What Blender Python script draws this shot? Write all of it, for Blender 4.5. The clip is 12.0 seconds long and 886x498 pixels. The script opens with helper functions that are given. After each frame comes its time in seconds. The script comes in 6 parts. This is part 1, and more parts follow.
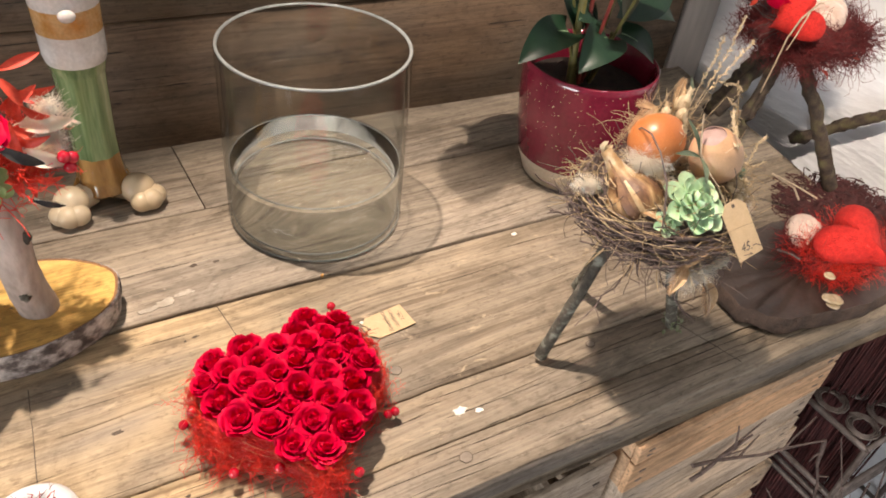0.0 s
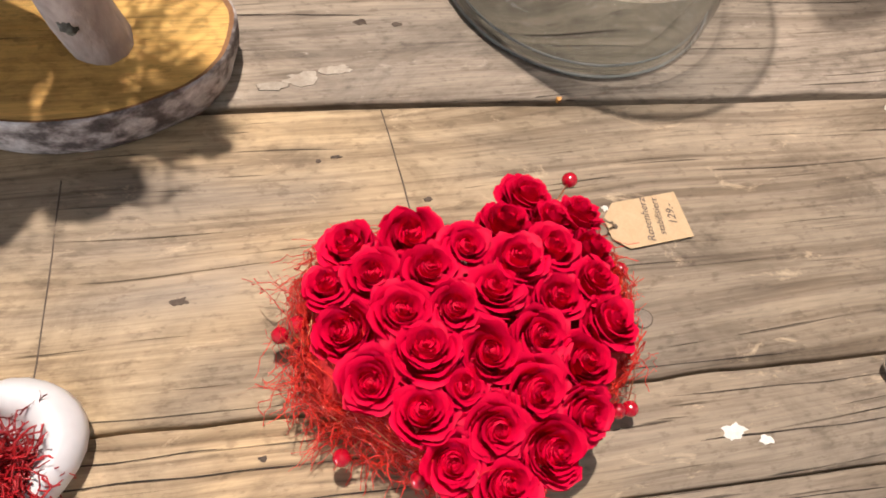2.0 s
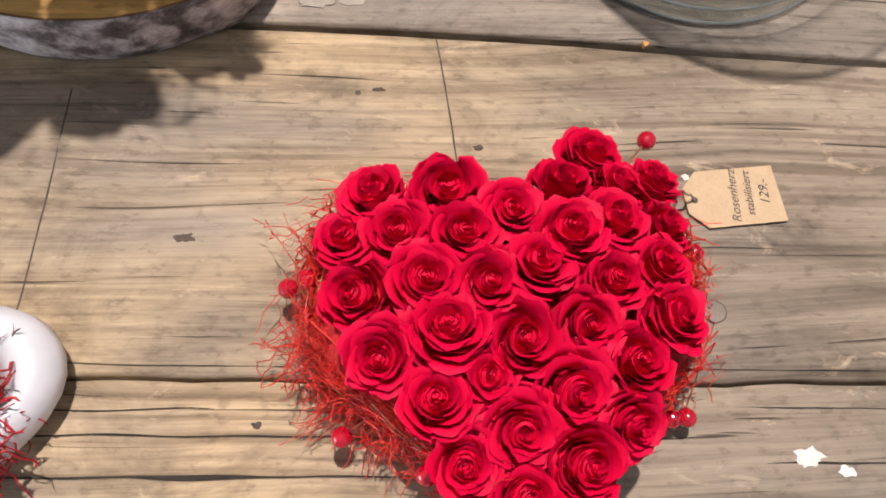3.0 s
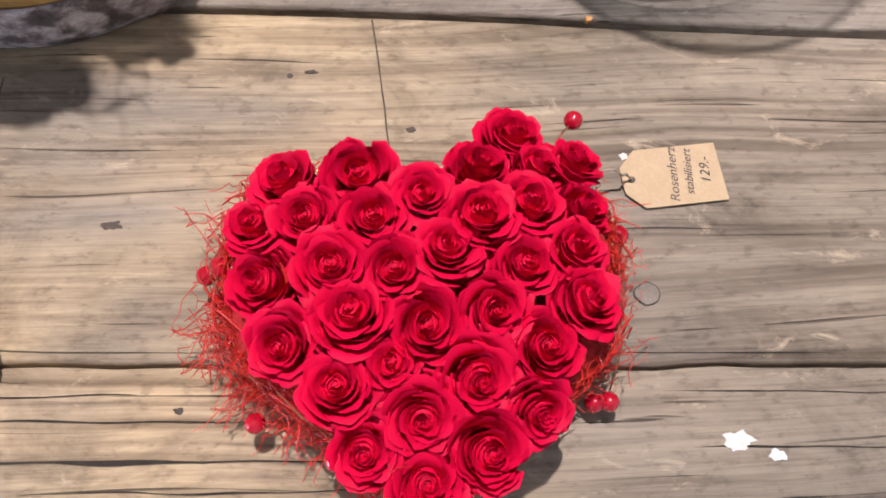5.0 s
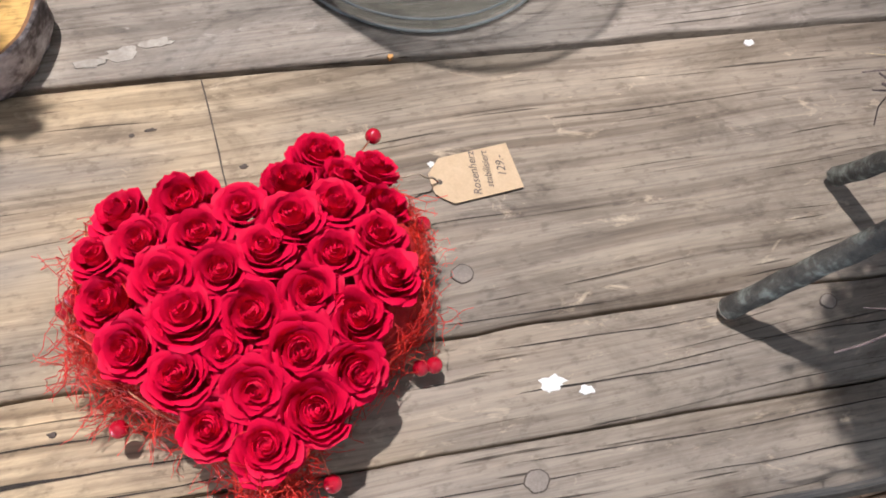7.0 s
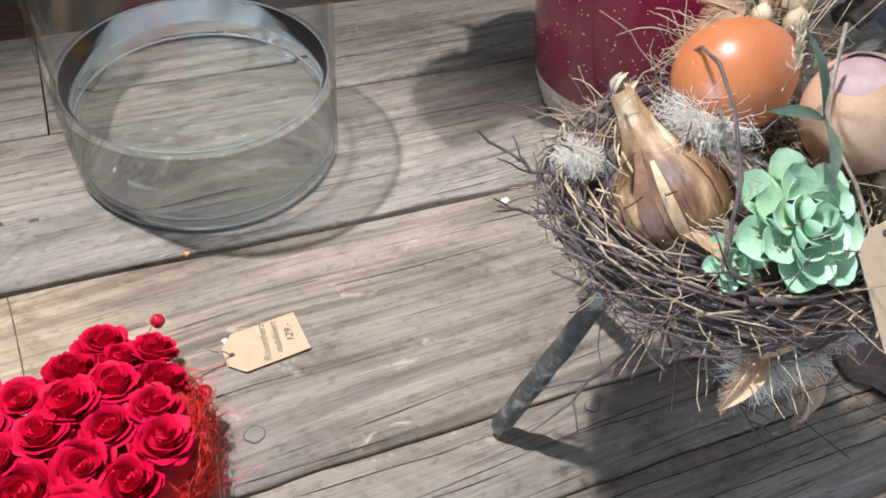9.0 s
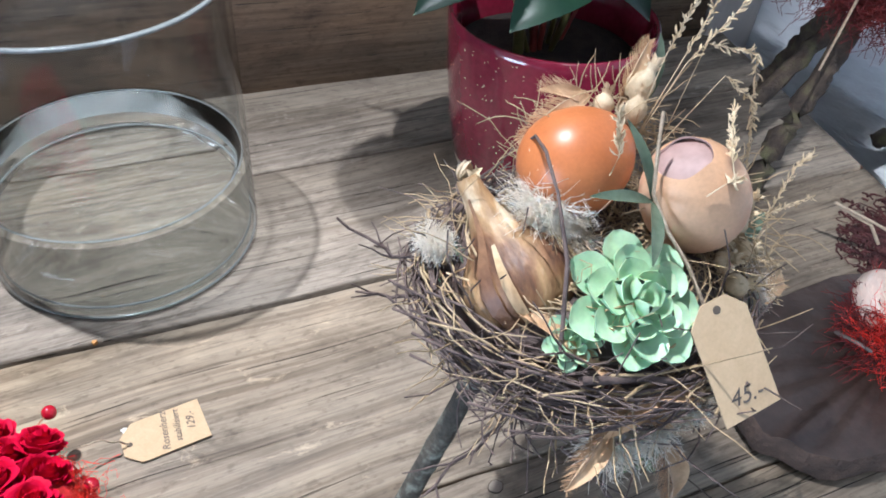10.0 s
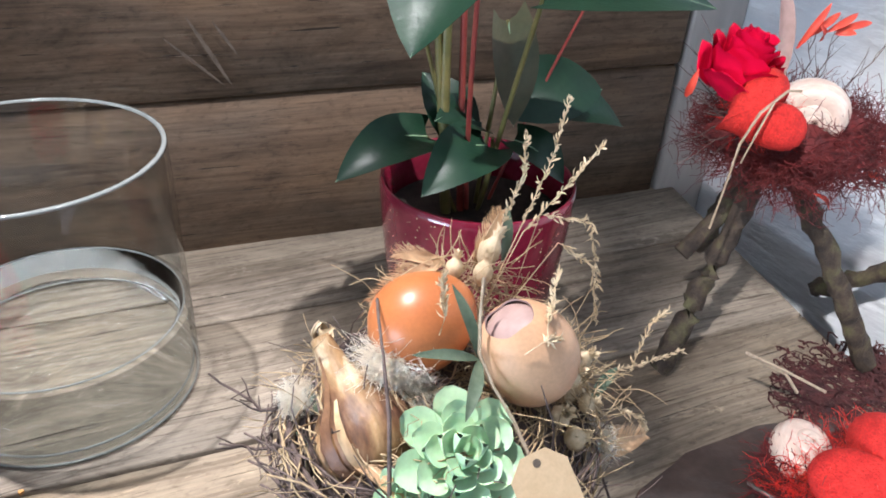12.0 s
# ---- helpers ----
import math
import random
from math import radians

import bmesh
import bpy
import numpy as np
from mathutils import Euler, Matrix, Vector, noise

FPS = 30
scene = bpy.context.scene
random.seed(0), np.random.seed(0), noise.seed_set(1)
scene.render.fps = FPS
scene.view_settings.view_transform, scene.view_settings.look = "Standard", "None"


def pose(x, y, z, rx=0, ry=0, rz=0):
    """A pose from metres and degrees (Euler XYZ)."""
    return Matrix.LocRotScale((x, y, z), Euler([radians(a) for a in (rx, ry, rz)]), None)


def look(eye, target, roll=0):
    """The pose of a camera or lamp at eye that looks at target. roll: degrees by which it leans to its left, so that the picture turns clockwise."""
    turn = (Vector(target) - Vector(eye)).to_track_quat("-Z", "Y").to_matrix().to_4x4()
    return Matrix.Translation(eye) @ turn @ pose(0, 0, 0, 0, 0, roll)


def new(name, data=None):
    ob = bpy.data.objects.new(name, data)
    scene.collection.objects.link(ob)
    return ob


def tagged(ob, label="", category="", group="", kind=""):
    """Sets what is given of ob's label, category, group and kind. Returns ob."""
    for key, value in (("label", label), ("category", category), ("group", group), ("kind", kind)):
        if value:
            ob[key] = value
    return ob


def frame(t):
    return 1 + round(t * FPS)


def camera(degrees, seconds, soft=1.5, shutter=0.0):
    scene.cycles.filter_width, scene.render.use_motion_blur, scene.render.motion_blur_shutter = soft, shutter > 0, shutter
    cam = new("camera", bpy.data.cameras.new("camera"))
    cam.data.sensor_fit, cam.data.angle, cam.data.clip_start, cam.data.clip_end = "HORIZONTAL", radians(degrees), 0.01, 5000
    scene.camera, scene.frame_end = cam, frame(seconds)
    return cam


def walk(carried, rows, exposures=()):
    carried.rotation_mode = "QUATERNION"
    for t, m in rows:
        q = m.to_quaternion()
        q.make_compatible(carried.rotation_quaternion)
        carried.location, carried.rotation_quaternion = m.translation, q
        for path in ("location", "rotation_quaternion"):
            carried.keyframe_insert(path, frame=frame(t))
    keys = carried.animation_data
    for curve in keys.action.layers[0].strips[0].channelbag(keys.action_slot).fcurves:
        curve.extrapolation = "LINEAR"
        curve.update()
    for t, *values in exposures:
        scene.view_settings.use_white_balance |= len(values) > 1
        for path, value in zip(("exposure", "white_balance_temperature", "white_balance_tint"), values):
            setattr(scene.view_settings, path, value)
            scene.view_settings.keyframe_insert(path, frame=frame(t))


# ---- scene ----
cam = camera(60.5, 12.0, soft=1.8)
PATH = [
    (0, (-0.126, -0.538, 0.54), (0.764, 0.712, -0.743), 7.7),
    (0.5, (-0.11, -0.459, 0.509), (0.652, 0.721, -0.914), 9.8),
    (1, (-0.085, -0.365, 0.461), (0.549, 0.709, -1.103), 12.2),
    (1.5, (-0.072, -0.299, 0.404), (0.456, 0.65, -1.275), 15.5),
    (2, (-0.068, -0.261, 0.361), (0.361, 0.571, -1.407), 18.6),
    (2.5, (-0.056, -0.246, 0.334), (0.264, 0.524, -1.484), 18.4),
    (4.3, (-0.015, -0.222, 0.304), (0.142, 0.435, -1.578), 12.6),
    (4.5, (-0.008, -0.223, 0.307), (0.147, 0.431, -1.577), 12.1),
    (5, (0.0, -0.233, 0.321), (0.169, 0.427, -1.559), 11.9),
    (5.5, (0.005, -0.246, 0.335), (0.203, 0.44, -1.534), 12.0),
    (6, (0.015, -0.26, 0.348), (0.254, 0.461, -1.501), 12.1),
    (6.5, (0.029, -0.276, 0.358), (0.316, 0.485, -1.469), 11.7),
    (6.7, (0.035, -0.282, 0.359), (0.344, 0.496, -1.457), 11.5),
    (8.5, (0.085, -0.35, 0.383), (0.651, 0.748, -1.191), 8.1),
    (9, (0.108, -0.364, 0.395), (0.737, 0.815, -1.094), 6.5),
    (9.5, (0.133, -0.377, 0.399), (0.814, 0.873, -1.006), 6.1),
    (10, (0.155, -0.386, 0.406), (0.866, 0.908, -0.943), 5.6),
    (10.5, (0.173, -0.396, 0.407), (0.891, 0.963, -0.873), 5.2),
    (11, (0.187, -0.404, 0.412), (0.907, 1.028, -0.785), 4.6),
    (11.5, (0.198, -0.415, 0.421), (0.926, 1.074, -0.698), 4.1),
    (12, (0.212, -0.431, 0.433), (0.948, 1.099, -0.625), 3.5),
]
walk(cam, [(t, look(eye, target, roll)) for t, eye, target, roll in PATH],
     [(0.0, 0.1, 7150, 17), (1.5, 0.0, 6850, 17), (2.5, -0.28, 6300, 17), (4.5, -0.28, 5800, 19), (6.5, -0.22, 5600, 15),
      (8.5, -0.05, 5300, 12), (9.5, 0.05, 5200, 10), (10.5, 0.12, 5250, 9), (12.0, 0.30, 5650, 12)])

# ---- light ----
world = bpy.data.worlds.new("world")
scene.world = world
world.use_nodes = True
world.node_tree.nodes["Background"].inputs[0].default_value = (0.9, 0.95, 1.0, 1)
world.node_tree.nodes["Background"].inputs[1].default_value = 0.05

CEILING_Z, FLOOR_Z = 1.85, -0.80
LAMPS = [  # place in the ceiling, watts, where the beam points, cone in degrees
    (-0.11, 0.27, 240, (0.025, -0.24, 0.0), 34),
    (0.575, -0.59, 150, (0.36, 0.24, 0.0), 21),
    # unseen lamp added to brighten the plaster wall and the tripod
    (-0.9, -1.1, 320, (0.88, -0.16, 0.09), 15),
    # unseen lamp added to brighten the crate fronts
    (0.40, -1.7, 135, (0.50, -0.45, -0.35), 15),
]
for lx, ly, watts, aim, cone in LAMPS:
    lamp = new("downlight_or_fill", bpy.data.lights.new("downlight_or_fill", "SPOT"))
    lamp.data.energy, lamp.data.shadow_soft_size = watts, 0.02
    lamp.data.spot_size, lamp.data.spot_blend = radians(cone), 0.75
    lamp.data.color = (1.0, 0.9, 0.79)
    lamp.matrix_world = look((lx, ly, CEILING_Z - 0.03), aim)
window_light = new("shop_window_light", bpy.data.lights.new("shop_window_light", "AREA"))
window_light.data.energy, window_light.data.color = 52, (0.84, 0.92, 1.0)
window_light.data.shape, window_light.data.size, window_light.data.size_y = "RECTANGLE", 1.4, 0.65
window_light.matrix_world = look((-2.2, -1.05, 0.04), (0.9, -0.45, 0.1))


# ---- materials ----
def nodes_of(name):
    m = bpy.data.materials.new(name)
    m.use_nodes = True
    nt = m.node_tree
    return m, nt, nt.nodes, nt.links, nt.nodes["Principled BSDF"]


def ramp(nt, src, stops):
    r = nt.nodes.new("ShaderNodeValToRGB")
    e = r.color_ramp.elements
    while len(e) < len(stops):
        e.new(0.5)
    for el, (p, c) in zip(e, stops):
        el.position, el.color = p, (*c, 1)
    nt.links.new(src, r.inputs[0])
    return r.outputs[0]


def noise_tex(nt, vec, scale, detail=5.0, rough=0.55, distortion=0.0):
    n = nt.nodes.new("ShaderNodeTexNoise")
    n.inputs["Scale"].default_value, n.inputs["Detail"].default_value = scale, detail
    n.inputs["Roughness"].default_value, n.inputs["Distortion"].default_value = rough, distortion
    nt.links.new(vec, n.inputs["Vector"])
    return n.outputs[0]


def mapped(nt, scale=(1, 1, 1), rot=(0, 0, 0)):
    t, m = nt.nodes.new("ShaderNodeTexCoord"), nt.nodes.new("ShaderNodeMapping")
    m.inputs["Scale"].default_value, m.inputs["Rotation"].default_value = scale, rot
    nt.links.new(t.outputs["Object"], m.inputs["Vector"])
    return m.outputs[0]


def mix(nt, kind, fac, a, b):
    n = nt.nodes.new("ShaderNodeMix")
    n.data_type, n.blend_type = "RGBA", kind
    for sock, val in ((n.inputs[0], fac), (n.inputs[6], a), (n.inputs[7], b)):
        if isinstance(val, (int, float)):
            sock.default_value = val
        elif isinstance(val, tuple):
            sock.default_value = (*val, 1)
        else:
            nt.links.new(val, sock)
    return n.outputs[2]


def bump(nt, src, strength, dist, chain=None):
    b = nt.nodes.new("ShaderNodeBump")
    b.inputs["Strength"].default_value, b.inputs["Distance"].default_value = strength, dist
    nt.links.new(src, b.inputs["Height"])
    if chain:
        nt.links.new(chain, b.inputs["Normal"])
    return b.outputs[0]


def surface(name, cols, scale=40, rough=0.6, relief=0.3, dist=0.001, stretch=(1, 1, 1), fine=6.0, spread=0.25, sheen=0.0, thin=0.0, coat=0.0, metal=0.0, island=True):
    """A two-scale procedural surface: broad colour patches, fine grain, relief and a shift from piece to piece."""
    m, nt, n, l, p = nodes_of(name)
    v = mapped(nt, stretch)
    k = len(cols) - 1
    broad = ramp(nt, noise_tex(nt, v, scale), [(0.3 + 0.4 * i / max(k, 1), c) for i, c in enumerate(cols)])
    grain = noise_tex(nt, v, scale * fine, 3.0)
    col = mix(nt, "MULTIPLY", spread, broad, ramp(nt, grain, [(0.3, (0.45, 0.45, 0.45)), (0.7, (1.25, 1.25, 1.25))]))
    if island:
        info, geo = n.new("ShaderNodeObjectInfo"), n.new("ShaderNodeNewGeometry")
        add = n.new("ShaderNodeMath")
        add.operation = "ADD"
        l.new(info.outputs["Random"], add.inputs[0])
        l.new(geo.outputs["Random Per Island"], add.inputs[1])
        fr = n.new("ShaderNodeMath")
        fr.operation = "FRACT"
        l.new(add.outputs[0], fr.inputs[0])
        col = mix(nt, "MULTIPLY", spread, col, ramp(nt, fr.outputs[0], [(0.0, (0.6, 0.6, 0.6)), (1.0, (1.3, 1.3, 1.3))]))
    l.new(col, p.inputs["Base Color"])
    p.inputs["Roughness"].default_value, p.inputs["Metallic"].default_value = rough, metal
    p.inputs["Sheen Weight"].default_value, p.inputs["Coat Weight"].default_value = sheen, coat
    p.inputs["Coat Roughness"].default_value = 0.08
    if thin:
        p.inputs["Subsurface Weight"].default_value, p.inputs["Subsurface Radius"].default_value = thin, (0.006, 0.003, 0.002)
        p.inputs["Subsurface Scale"].default_value = 0.3
    l.new(bump(nt, grain, relief, dist), p.inputs["Normal"])
    return m


def old_wood(name, light, mid, dark, grey, grain=1.0, greyness=0.5, right_grey=0.0):
    """Weathered softwood: growth lines along x, flame figure, grey patches, fine open fissures, pale rubbed spots."""
    m, nt, n, l, p = nodes_of(name)
    tc, info = n.new("ShaderNodeTexCoord"), n.new("ShaderNodeObjectInfo")
    shift = n.new("ShaderNodeVectorMath")
    shift.operation = "MULTIPLY_ADD"
    comb = n.new("ShaderNodeCombineXYZ")
    for i in range(3):
        l.new(info.outputs["Random"], comb.inputs[i])
    l.new(comb.outputs[0], shift.inputs[0])
    shift.inputs[1].default_value = (3.7, 0.6, 1.9)
    l.new(tc.outputs["Object"], shift.inputs[2])

    def mp(sc, vec=None):
        q = n.new("ShaderNodeMapping")
        q.inputs["Scale"].default_value = sc
        q.inputs["Rotation"].default_value = (0, 0, 0.045)
        l.new(vec or shift.outputs[0], q.inputs["Vector"])
        return q.outputs[0]
    # the growth lines bow round knots: their place is pushed sideways by a slow field
    slow = n.new("ShaderNodeTexNoise")
    slow.inputs["Scale"].default_value, slow.inputs["Detail"].default_value = 1.0, 2.0
    l.new(mp((2.6, 9.0, 9.0)), slow.inputs["Vector"])
    push = n.new("ShaderNodeVectorMath")
    push.operation = "MULTIPLY_ADD"
    l.new(slow.outputs["Color"], push.inputs[0])
    push.inputs[1].default_value = (0.0, 0.045, 0.02)
    l.new(shift.outputs[0], push.inputs[2])
    bowed = push.outputs[0]
    warp = noise_tex(nt, mp((3.0, 9.0, 9.0)), 1.0, 3.0)
    rings = noise_tex(nt, mp((1.6, 130.0 * grain, 90.0), bowed), 1.0, 2.5, 0.55)
    fine = noise_tex(nt, mp((7.0, 330.0 * grain, 260.0), bowed), 1.0, 3.0, 0.6)
    fibre = noise_tex(nt, mp((34.0, 700.0, 600.0)), 1.0, 3.0, 0.6)
    broad = noise_tex(nt, mp((4.0, 14.0, 14.0)), 1.0, 5.0, 0.6, 0.4)
    blot = noise_tex(nt, mp((13.0, 26.0, 26.0)), 1.0, 6.0, 0.65, 0.5)
    base = mix(nt, "MIX", ramp(nt, broad, [(0.36, (0, 0, 0)), (0.64, (1, 1, 1))]), mid, light)
    base = mix(nt, "MIX", ramp(nt, warp, [(0.5 - 0.2 * greyness, (0, 0, 0)), (0.66, (0.9, 0.9, 0.9))]), base, grey)
    if right_grey:
        # the boards turn greyer and darker towards the right end (+x)
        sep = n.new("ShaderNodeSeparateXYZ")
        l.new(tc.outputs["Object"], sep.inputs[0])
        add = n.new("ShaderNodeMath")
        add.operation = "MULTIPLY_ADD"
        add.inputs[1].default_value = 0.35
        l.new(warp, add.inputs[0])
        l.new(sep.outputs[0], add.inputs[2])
        base = mix(nt, "MIX", ramp(nt, add.outputs[0], [(0.07, (0, 0, 0)), (0.29, (right_grey, right_grey, right_grey))]), base, grey)
    base = mix(nt, "MULTIPLY", ramp(nt, slow.outputs["Fac"], [(0.38, (0.25, 0.25, 0.25)), (0.62, (0.85, 0.85, 0.85))]), base, ramp(nt, rings, [(0.34, (0.52, 0.48, 0.44)), (0.47, (0.92, 0.9, 0.88)), (0.62, (1.14, 1.13, 1.1))]))
    base = mix(nt, "MULTIPLY", 0.6, base, ramp(nt, fine, [(0.3, (0.5, 0.46, 0.43)), (0.5, (1.0, 1.0, 1.0)), (0.72, (1.16, 1.15, 1.13))]))
    base = mix(nt, "MULTIPLY", 0.4, base, ramp(nt, fibre, [(0.3, (0.55, 0.52, 0.5)), (0.55, (1.02, 1.02, 1.02)), (0.75, (1.15, 1.14, 1.12))]))
    haze = noise_tex(nt, mp((9.0, 20.0, 20.0)), 1.0, 6.0, 0.7, 0.8)
    base = mix(nt, "MULTIPLY", 0.85, base, ramp(nt, haze, [(0.3, (0.48, 0.46, 0.43)), (0.5, (1.0, 1.0, 1.0)), (0.7, (1.28, 1.26, 1.22))]))
    base = mix(nt, "MIX", ramp(nt, blot, [(0.58, (0, 0, 0)), (0.74, (0.55, 0.55, 0.55))]), base, dark)
    rub = noise_tex(nt, mp((24.0, 60.0, 60.0)), 1.0, 6.0, 0.75, 1.0)
    pale = (min(0.8, light[0] * 1.25), min(0.78, light[1] * 1.28), min(0.75, light[2] * 1.4))
    base = mix(nt, "MIX", ramp(nt, rub, [(0.6, (0, 0, 0)), (0.72, (0.6, 0.6, 0.6))]), base, pale)
    pit = noise_tex(nt, mp((110.0, 210.0, 210.0)), 1.0, 3.0, 0.6)
    base = mix(nt, "MULTIPLY", 0.45, base, ramp(nt, pit, [(0.33, (0.45, 0.42, 0.4)), (0.44, (1.0, 1.0, 1.0)), (0.68, (1.12, 1.11, 1.1))]))
    splits = noise_tex(nt, mp((4.2, 520.0, 460.0), bowed), 1.0, 2.0, 0.4)
    cut = ramp(nt, splits, [(0.68, (0, 0, 0)), (0.74, (0.8, 0.8, 0.8))])
    base = mix(nt, "MIX", cut, base, (dark[0] * 0.3, dark[1] * 0.3, dark[2] * 0.3))
    l.new(base, p.inputs["Base Color"])
    rr = ramp(nt, blot, [(0.3, (0.5, 0.5, 0.5)), (0.7, (0.75, 0.75, 0.75))])
    l.new(rr, p.inputs["Roughness"])
    p.inputs["Specular IOR Level"].default_value = 0.3
    b1 = bump(nt, fibre, 0.3, 0.0007)
    b2 = bump(nt, rings, 0.45, 0.0016, b1)
    b3 = bump(nt, fine, 0.3, 0.0008, b2)
    inv = n.new("ShaderNodeInvert")
    l.new(cut, inv.inputs["Color"])
    l.new(bump(nt, inv.outputs[0], 0.8, 0.0015, b3), p.inputs["Normal"])
    return m


def glass(name, tint, rough=0.0, mirror=0.04, ripple=0.0):
    """Thin clear glass: light passes straight through, the surface mirrors by Fresnel."""
    m, nt, n, l, p = nodes_of(name)
    n.remove(p)
    tr, gl, lw, mx = n.new("ShaderNodeBsdfTransparent"), n.new("ShaderNodeBsdfGlossy"), n.new("ShaderNodeLayerWeight"), n.new("ShaderNodeMixShader")
    pw, fr = n.new("ShaderNodeMath"), n.new("ShaderNodeMath")
    pw.operation, fr.operation = "POWER", "MULTIPLY_ADD"
    pw.inputs[1].default_value, fr.inputs[1].default_value, fr.inputs[2].default_value = 5.0, 0.75, mirror
    tr.inputs[0].default_value = (*tint, 1)
    gl.inputs["Roughness"].default_value = rough
    if ripple:
        l.new(bump(nt, noise_tex(nt, mapped(nt, (1, 1.6, 1)), 45, 3.0, 0.5, 0.6), ripple, 0.012), gl.inputs["Normal"])
    l.new(lw.outputs["Facing"], pw.inputs[0])
    l.new(pw.outputs[0], fr.inputs[0])
    l.new(fr.outputs[0], mx.inputs[0])
    l.new(tr.outputs[0], mx.inputs[1])
    l.new(gl.outputs[0], mx.inputs[2])
    l.new(mx.outputs[0], n["Material Output"].inputs[0])
    return m


def clear_water(name):
    """Clear still water that bends light."""
    m, nt, n, l, p = nodes_of(name)
    p.inputs["Base Color"].default_value = (0.985, 0.995, 0.99, 1)
    p.inputs["Transmission Weight"].default_value, p.inputs["IOR"].default_value, p.inputs["Roughness"].default_value = 1.0, 1.33, 0.0
    return m


M_TABLE = old_wood("table_wood", (0.56, 0.43, 0.265), (0.41, 0.31, 0.19), (0.10, 0.072, 0.05), (0.255, 0.215, 0.17), greyness=0.1, right_grey=0.85)
M_TABLE_BACK = old_wood("rear_board_wood", (0.40, 0.335, 0.255), (0.29, 0.24, 0.185), (0.08, 0.06, 0.046), (0.25, 0.215, 0.175), greyness=0.5, right_grey=0.6)
M_TABLE_EDGE = old_wood("table_edge_wood", (0.30, 0.235, 0.165), (0.2, 0.165, 0.13), (0.08, 0.06, 0.05), (0.19, 0.17, 0.15), greyness=0.9)
M_WALL = old_wood("wall_wood", (0.155, 0.1, 0.06), (0.115, 0.077, 0.05), (0.035, 0.024, 0.017), (0.105, 0.083, 0.063), grain=0.7)
M_CRATE_OLD = old_wood("old_crate_wood", (0.6, 0.48, 0.36), (0.52, 0.42, 0.32), (0.25, 0.18, 0.12), (0.46, 0.4, 0.34), grain=0.8)
M_CRATE = old_wood("crate_wood", (0.74, 0.47, 0.28), (0.68, 0.42, 0.24), (0.3, 0.17, 0.09), (0.5, 0.39, 0.28), grain=0.8, greyness=0.1)
M_PLASTER = surface("white_plaster", [(0.72, 0.75, 0.79), (0.82, 0.84, 0.86)], 9, 0.85, 0.7, 0.006, (1, 0.6, 2.2), 5, 0.12, island=False)
M_CEILING = surface("white_ceiling_paint", [(0.72, 0.71, 0.69), (0.78, 0.77, 0.75)], 4, 0.8, 0.2, 0.002, spread=0.08, island=False)
M_WHITE = surface("painted_grey", [(0.56, 0.54, 0.52), (0.62, 0.6, 0.58)], 4, 0.8, 0.2, 0.002, spread=0.08, island=False)
M_FLOOR = surface("stone_floor", [(0.07, 0.055, 0.045), (0.12, 0.1, 0.085)], 5, 0.6, 0.3, 0.002, island=False)
M_POST = surface("grey_painted_post", [(0.38, 0.36, 0.34), (0.5, 0.47, 0.44)], 10, 0.7, 0.3, 0.001, (1, 1, 0.2), island=False)
M_METAL = surface("rusty_wire", [(0.12, 0.095, 0.08), (0.26, 0.22, 0.2)], 60, 0.5, 0.3, metal=0.5)
M_FLAKE = surface("white_paint_flake", [(0.72, 0.68, 0.6), (0.85, 0.82, 0.76)], 200, 0.8, 0.4, 0.0003)
M_STAIN = surface("pale_lime_stain", [(0.30, 0.255, 0.2), (0.46, 0.41, 0.34)], 120, 0.9, 0.3, 0.0003)
M_HOLE = surface("dark_knot_ring", [(0.07, 0.052, 0.04), (0.13, 0.1, 0.075)], 120, 0.9)
M_CRACK = surface("dark_fissure", [(0.02, 0.015, 0.011), (0.05, 0.038, 0.028)], 120, 0.95)
M_KNOT = surface("grey_knot_wood", [(0.2, 0.165, 0.13), (0.29, 0.24, 0.19)], 160, 0.7)

M_ROSE = surface("red_rose_petal", [(0.56, 0.001, 0.030), (0.78, 0.002, 0.055)], 90, 0.55, 0.15, 0.0003, spread=0.2)
M_ROSE.node_tree.nodes["Principled BSDF"].inputs["Specular IOR Level"].default_value = 0.12
M_SISAL = surface("red_sisal_fibre", [(0.62, 0.012, 0.01), (0.82, 0.05, 0.025)], 60, 0.35, 0.1)
M_HEARTBASE = surface("red_fibre_mat", [(0.5, 0.006, 0.008), (0.72, 0.016, 0.016)], 260, 0.7, 0.8, 0.002)
M_BEAD = surface("red_pearl_bead", [(0.45, 0.004, 0.02), (0.55, 0.008, 0.03)], 60, 0.18, 0.0, coat=0.6)
M_WIRE = surface("copper_wire", [(0.6, 0.22, 0.12), (0.75, 0.32, 0.18)], 80, 0.3, 0.0, metal=0.9)
M_CARD = surface("kraft_card", [(0.56, 0.40, 0.235), (0.62, 0.455, 0.275)], 120, 0.85, 0.15, 0.0002, spread=0.12)
M_INK = surface("black_ink", [(0.09, 0.075, 0.065), (0.14, 0.115, 0.1)], 100, 0.7)
M_TWINE = surface("natural_twine", [(0.4, 0.3, 0.2), (0.58, 0.47, 0.34)], 400, 0.9, 0.6)
M_GLASS = glass("clear_glass", (0.955, 0.965, 0.965))
M_GLASSBASE = glass("thick_glass_base", (0.95, 0.97, 0.96), rough=0.08, mirror=0.12, ripple=1.0)
# shade put into the tint: darkens the water band and the vase's shadow
M_SHADEGLASS = glass("shadow_tinted_glass", (0.54, 0.56, 0.56))
M_RIM = surface("ground_glass_rim", [(0.19, 0.205, 0.2), (0.26, 0.275, 0.27)], 60, 0.15, 0.0, coat=0.5, island=False)
M_WATER = clear_water("clear_water")

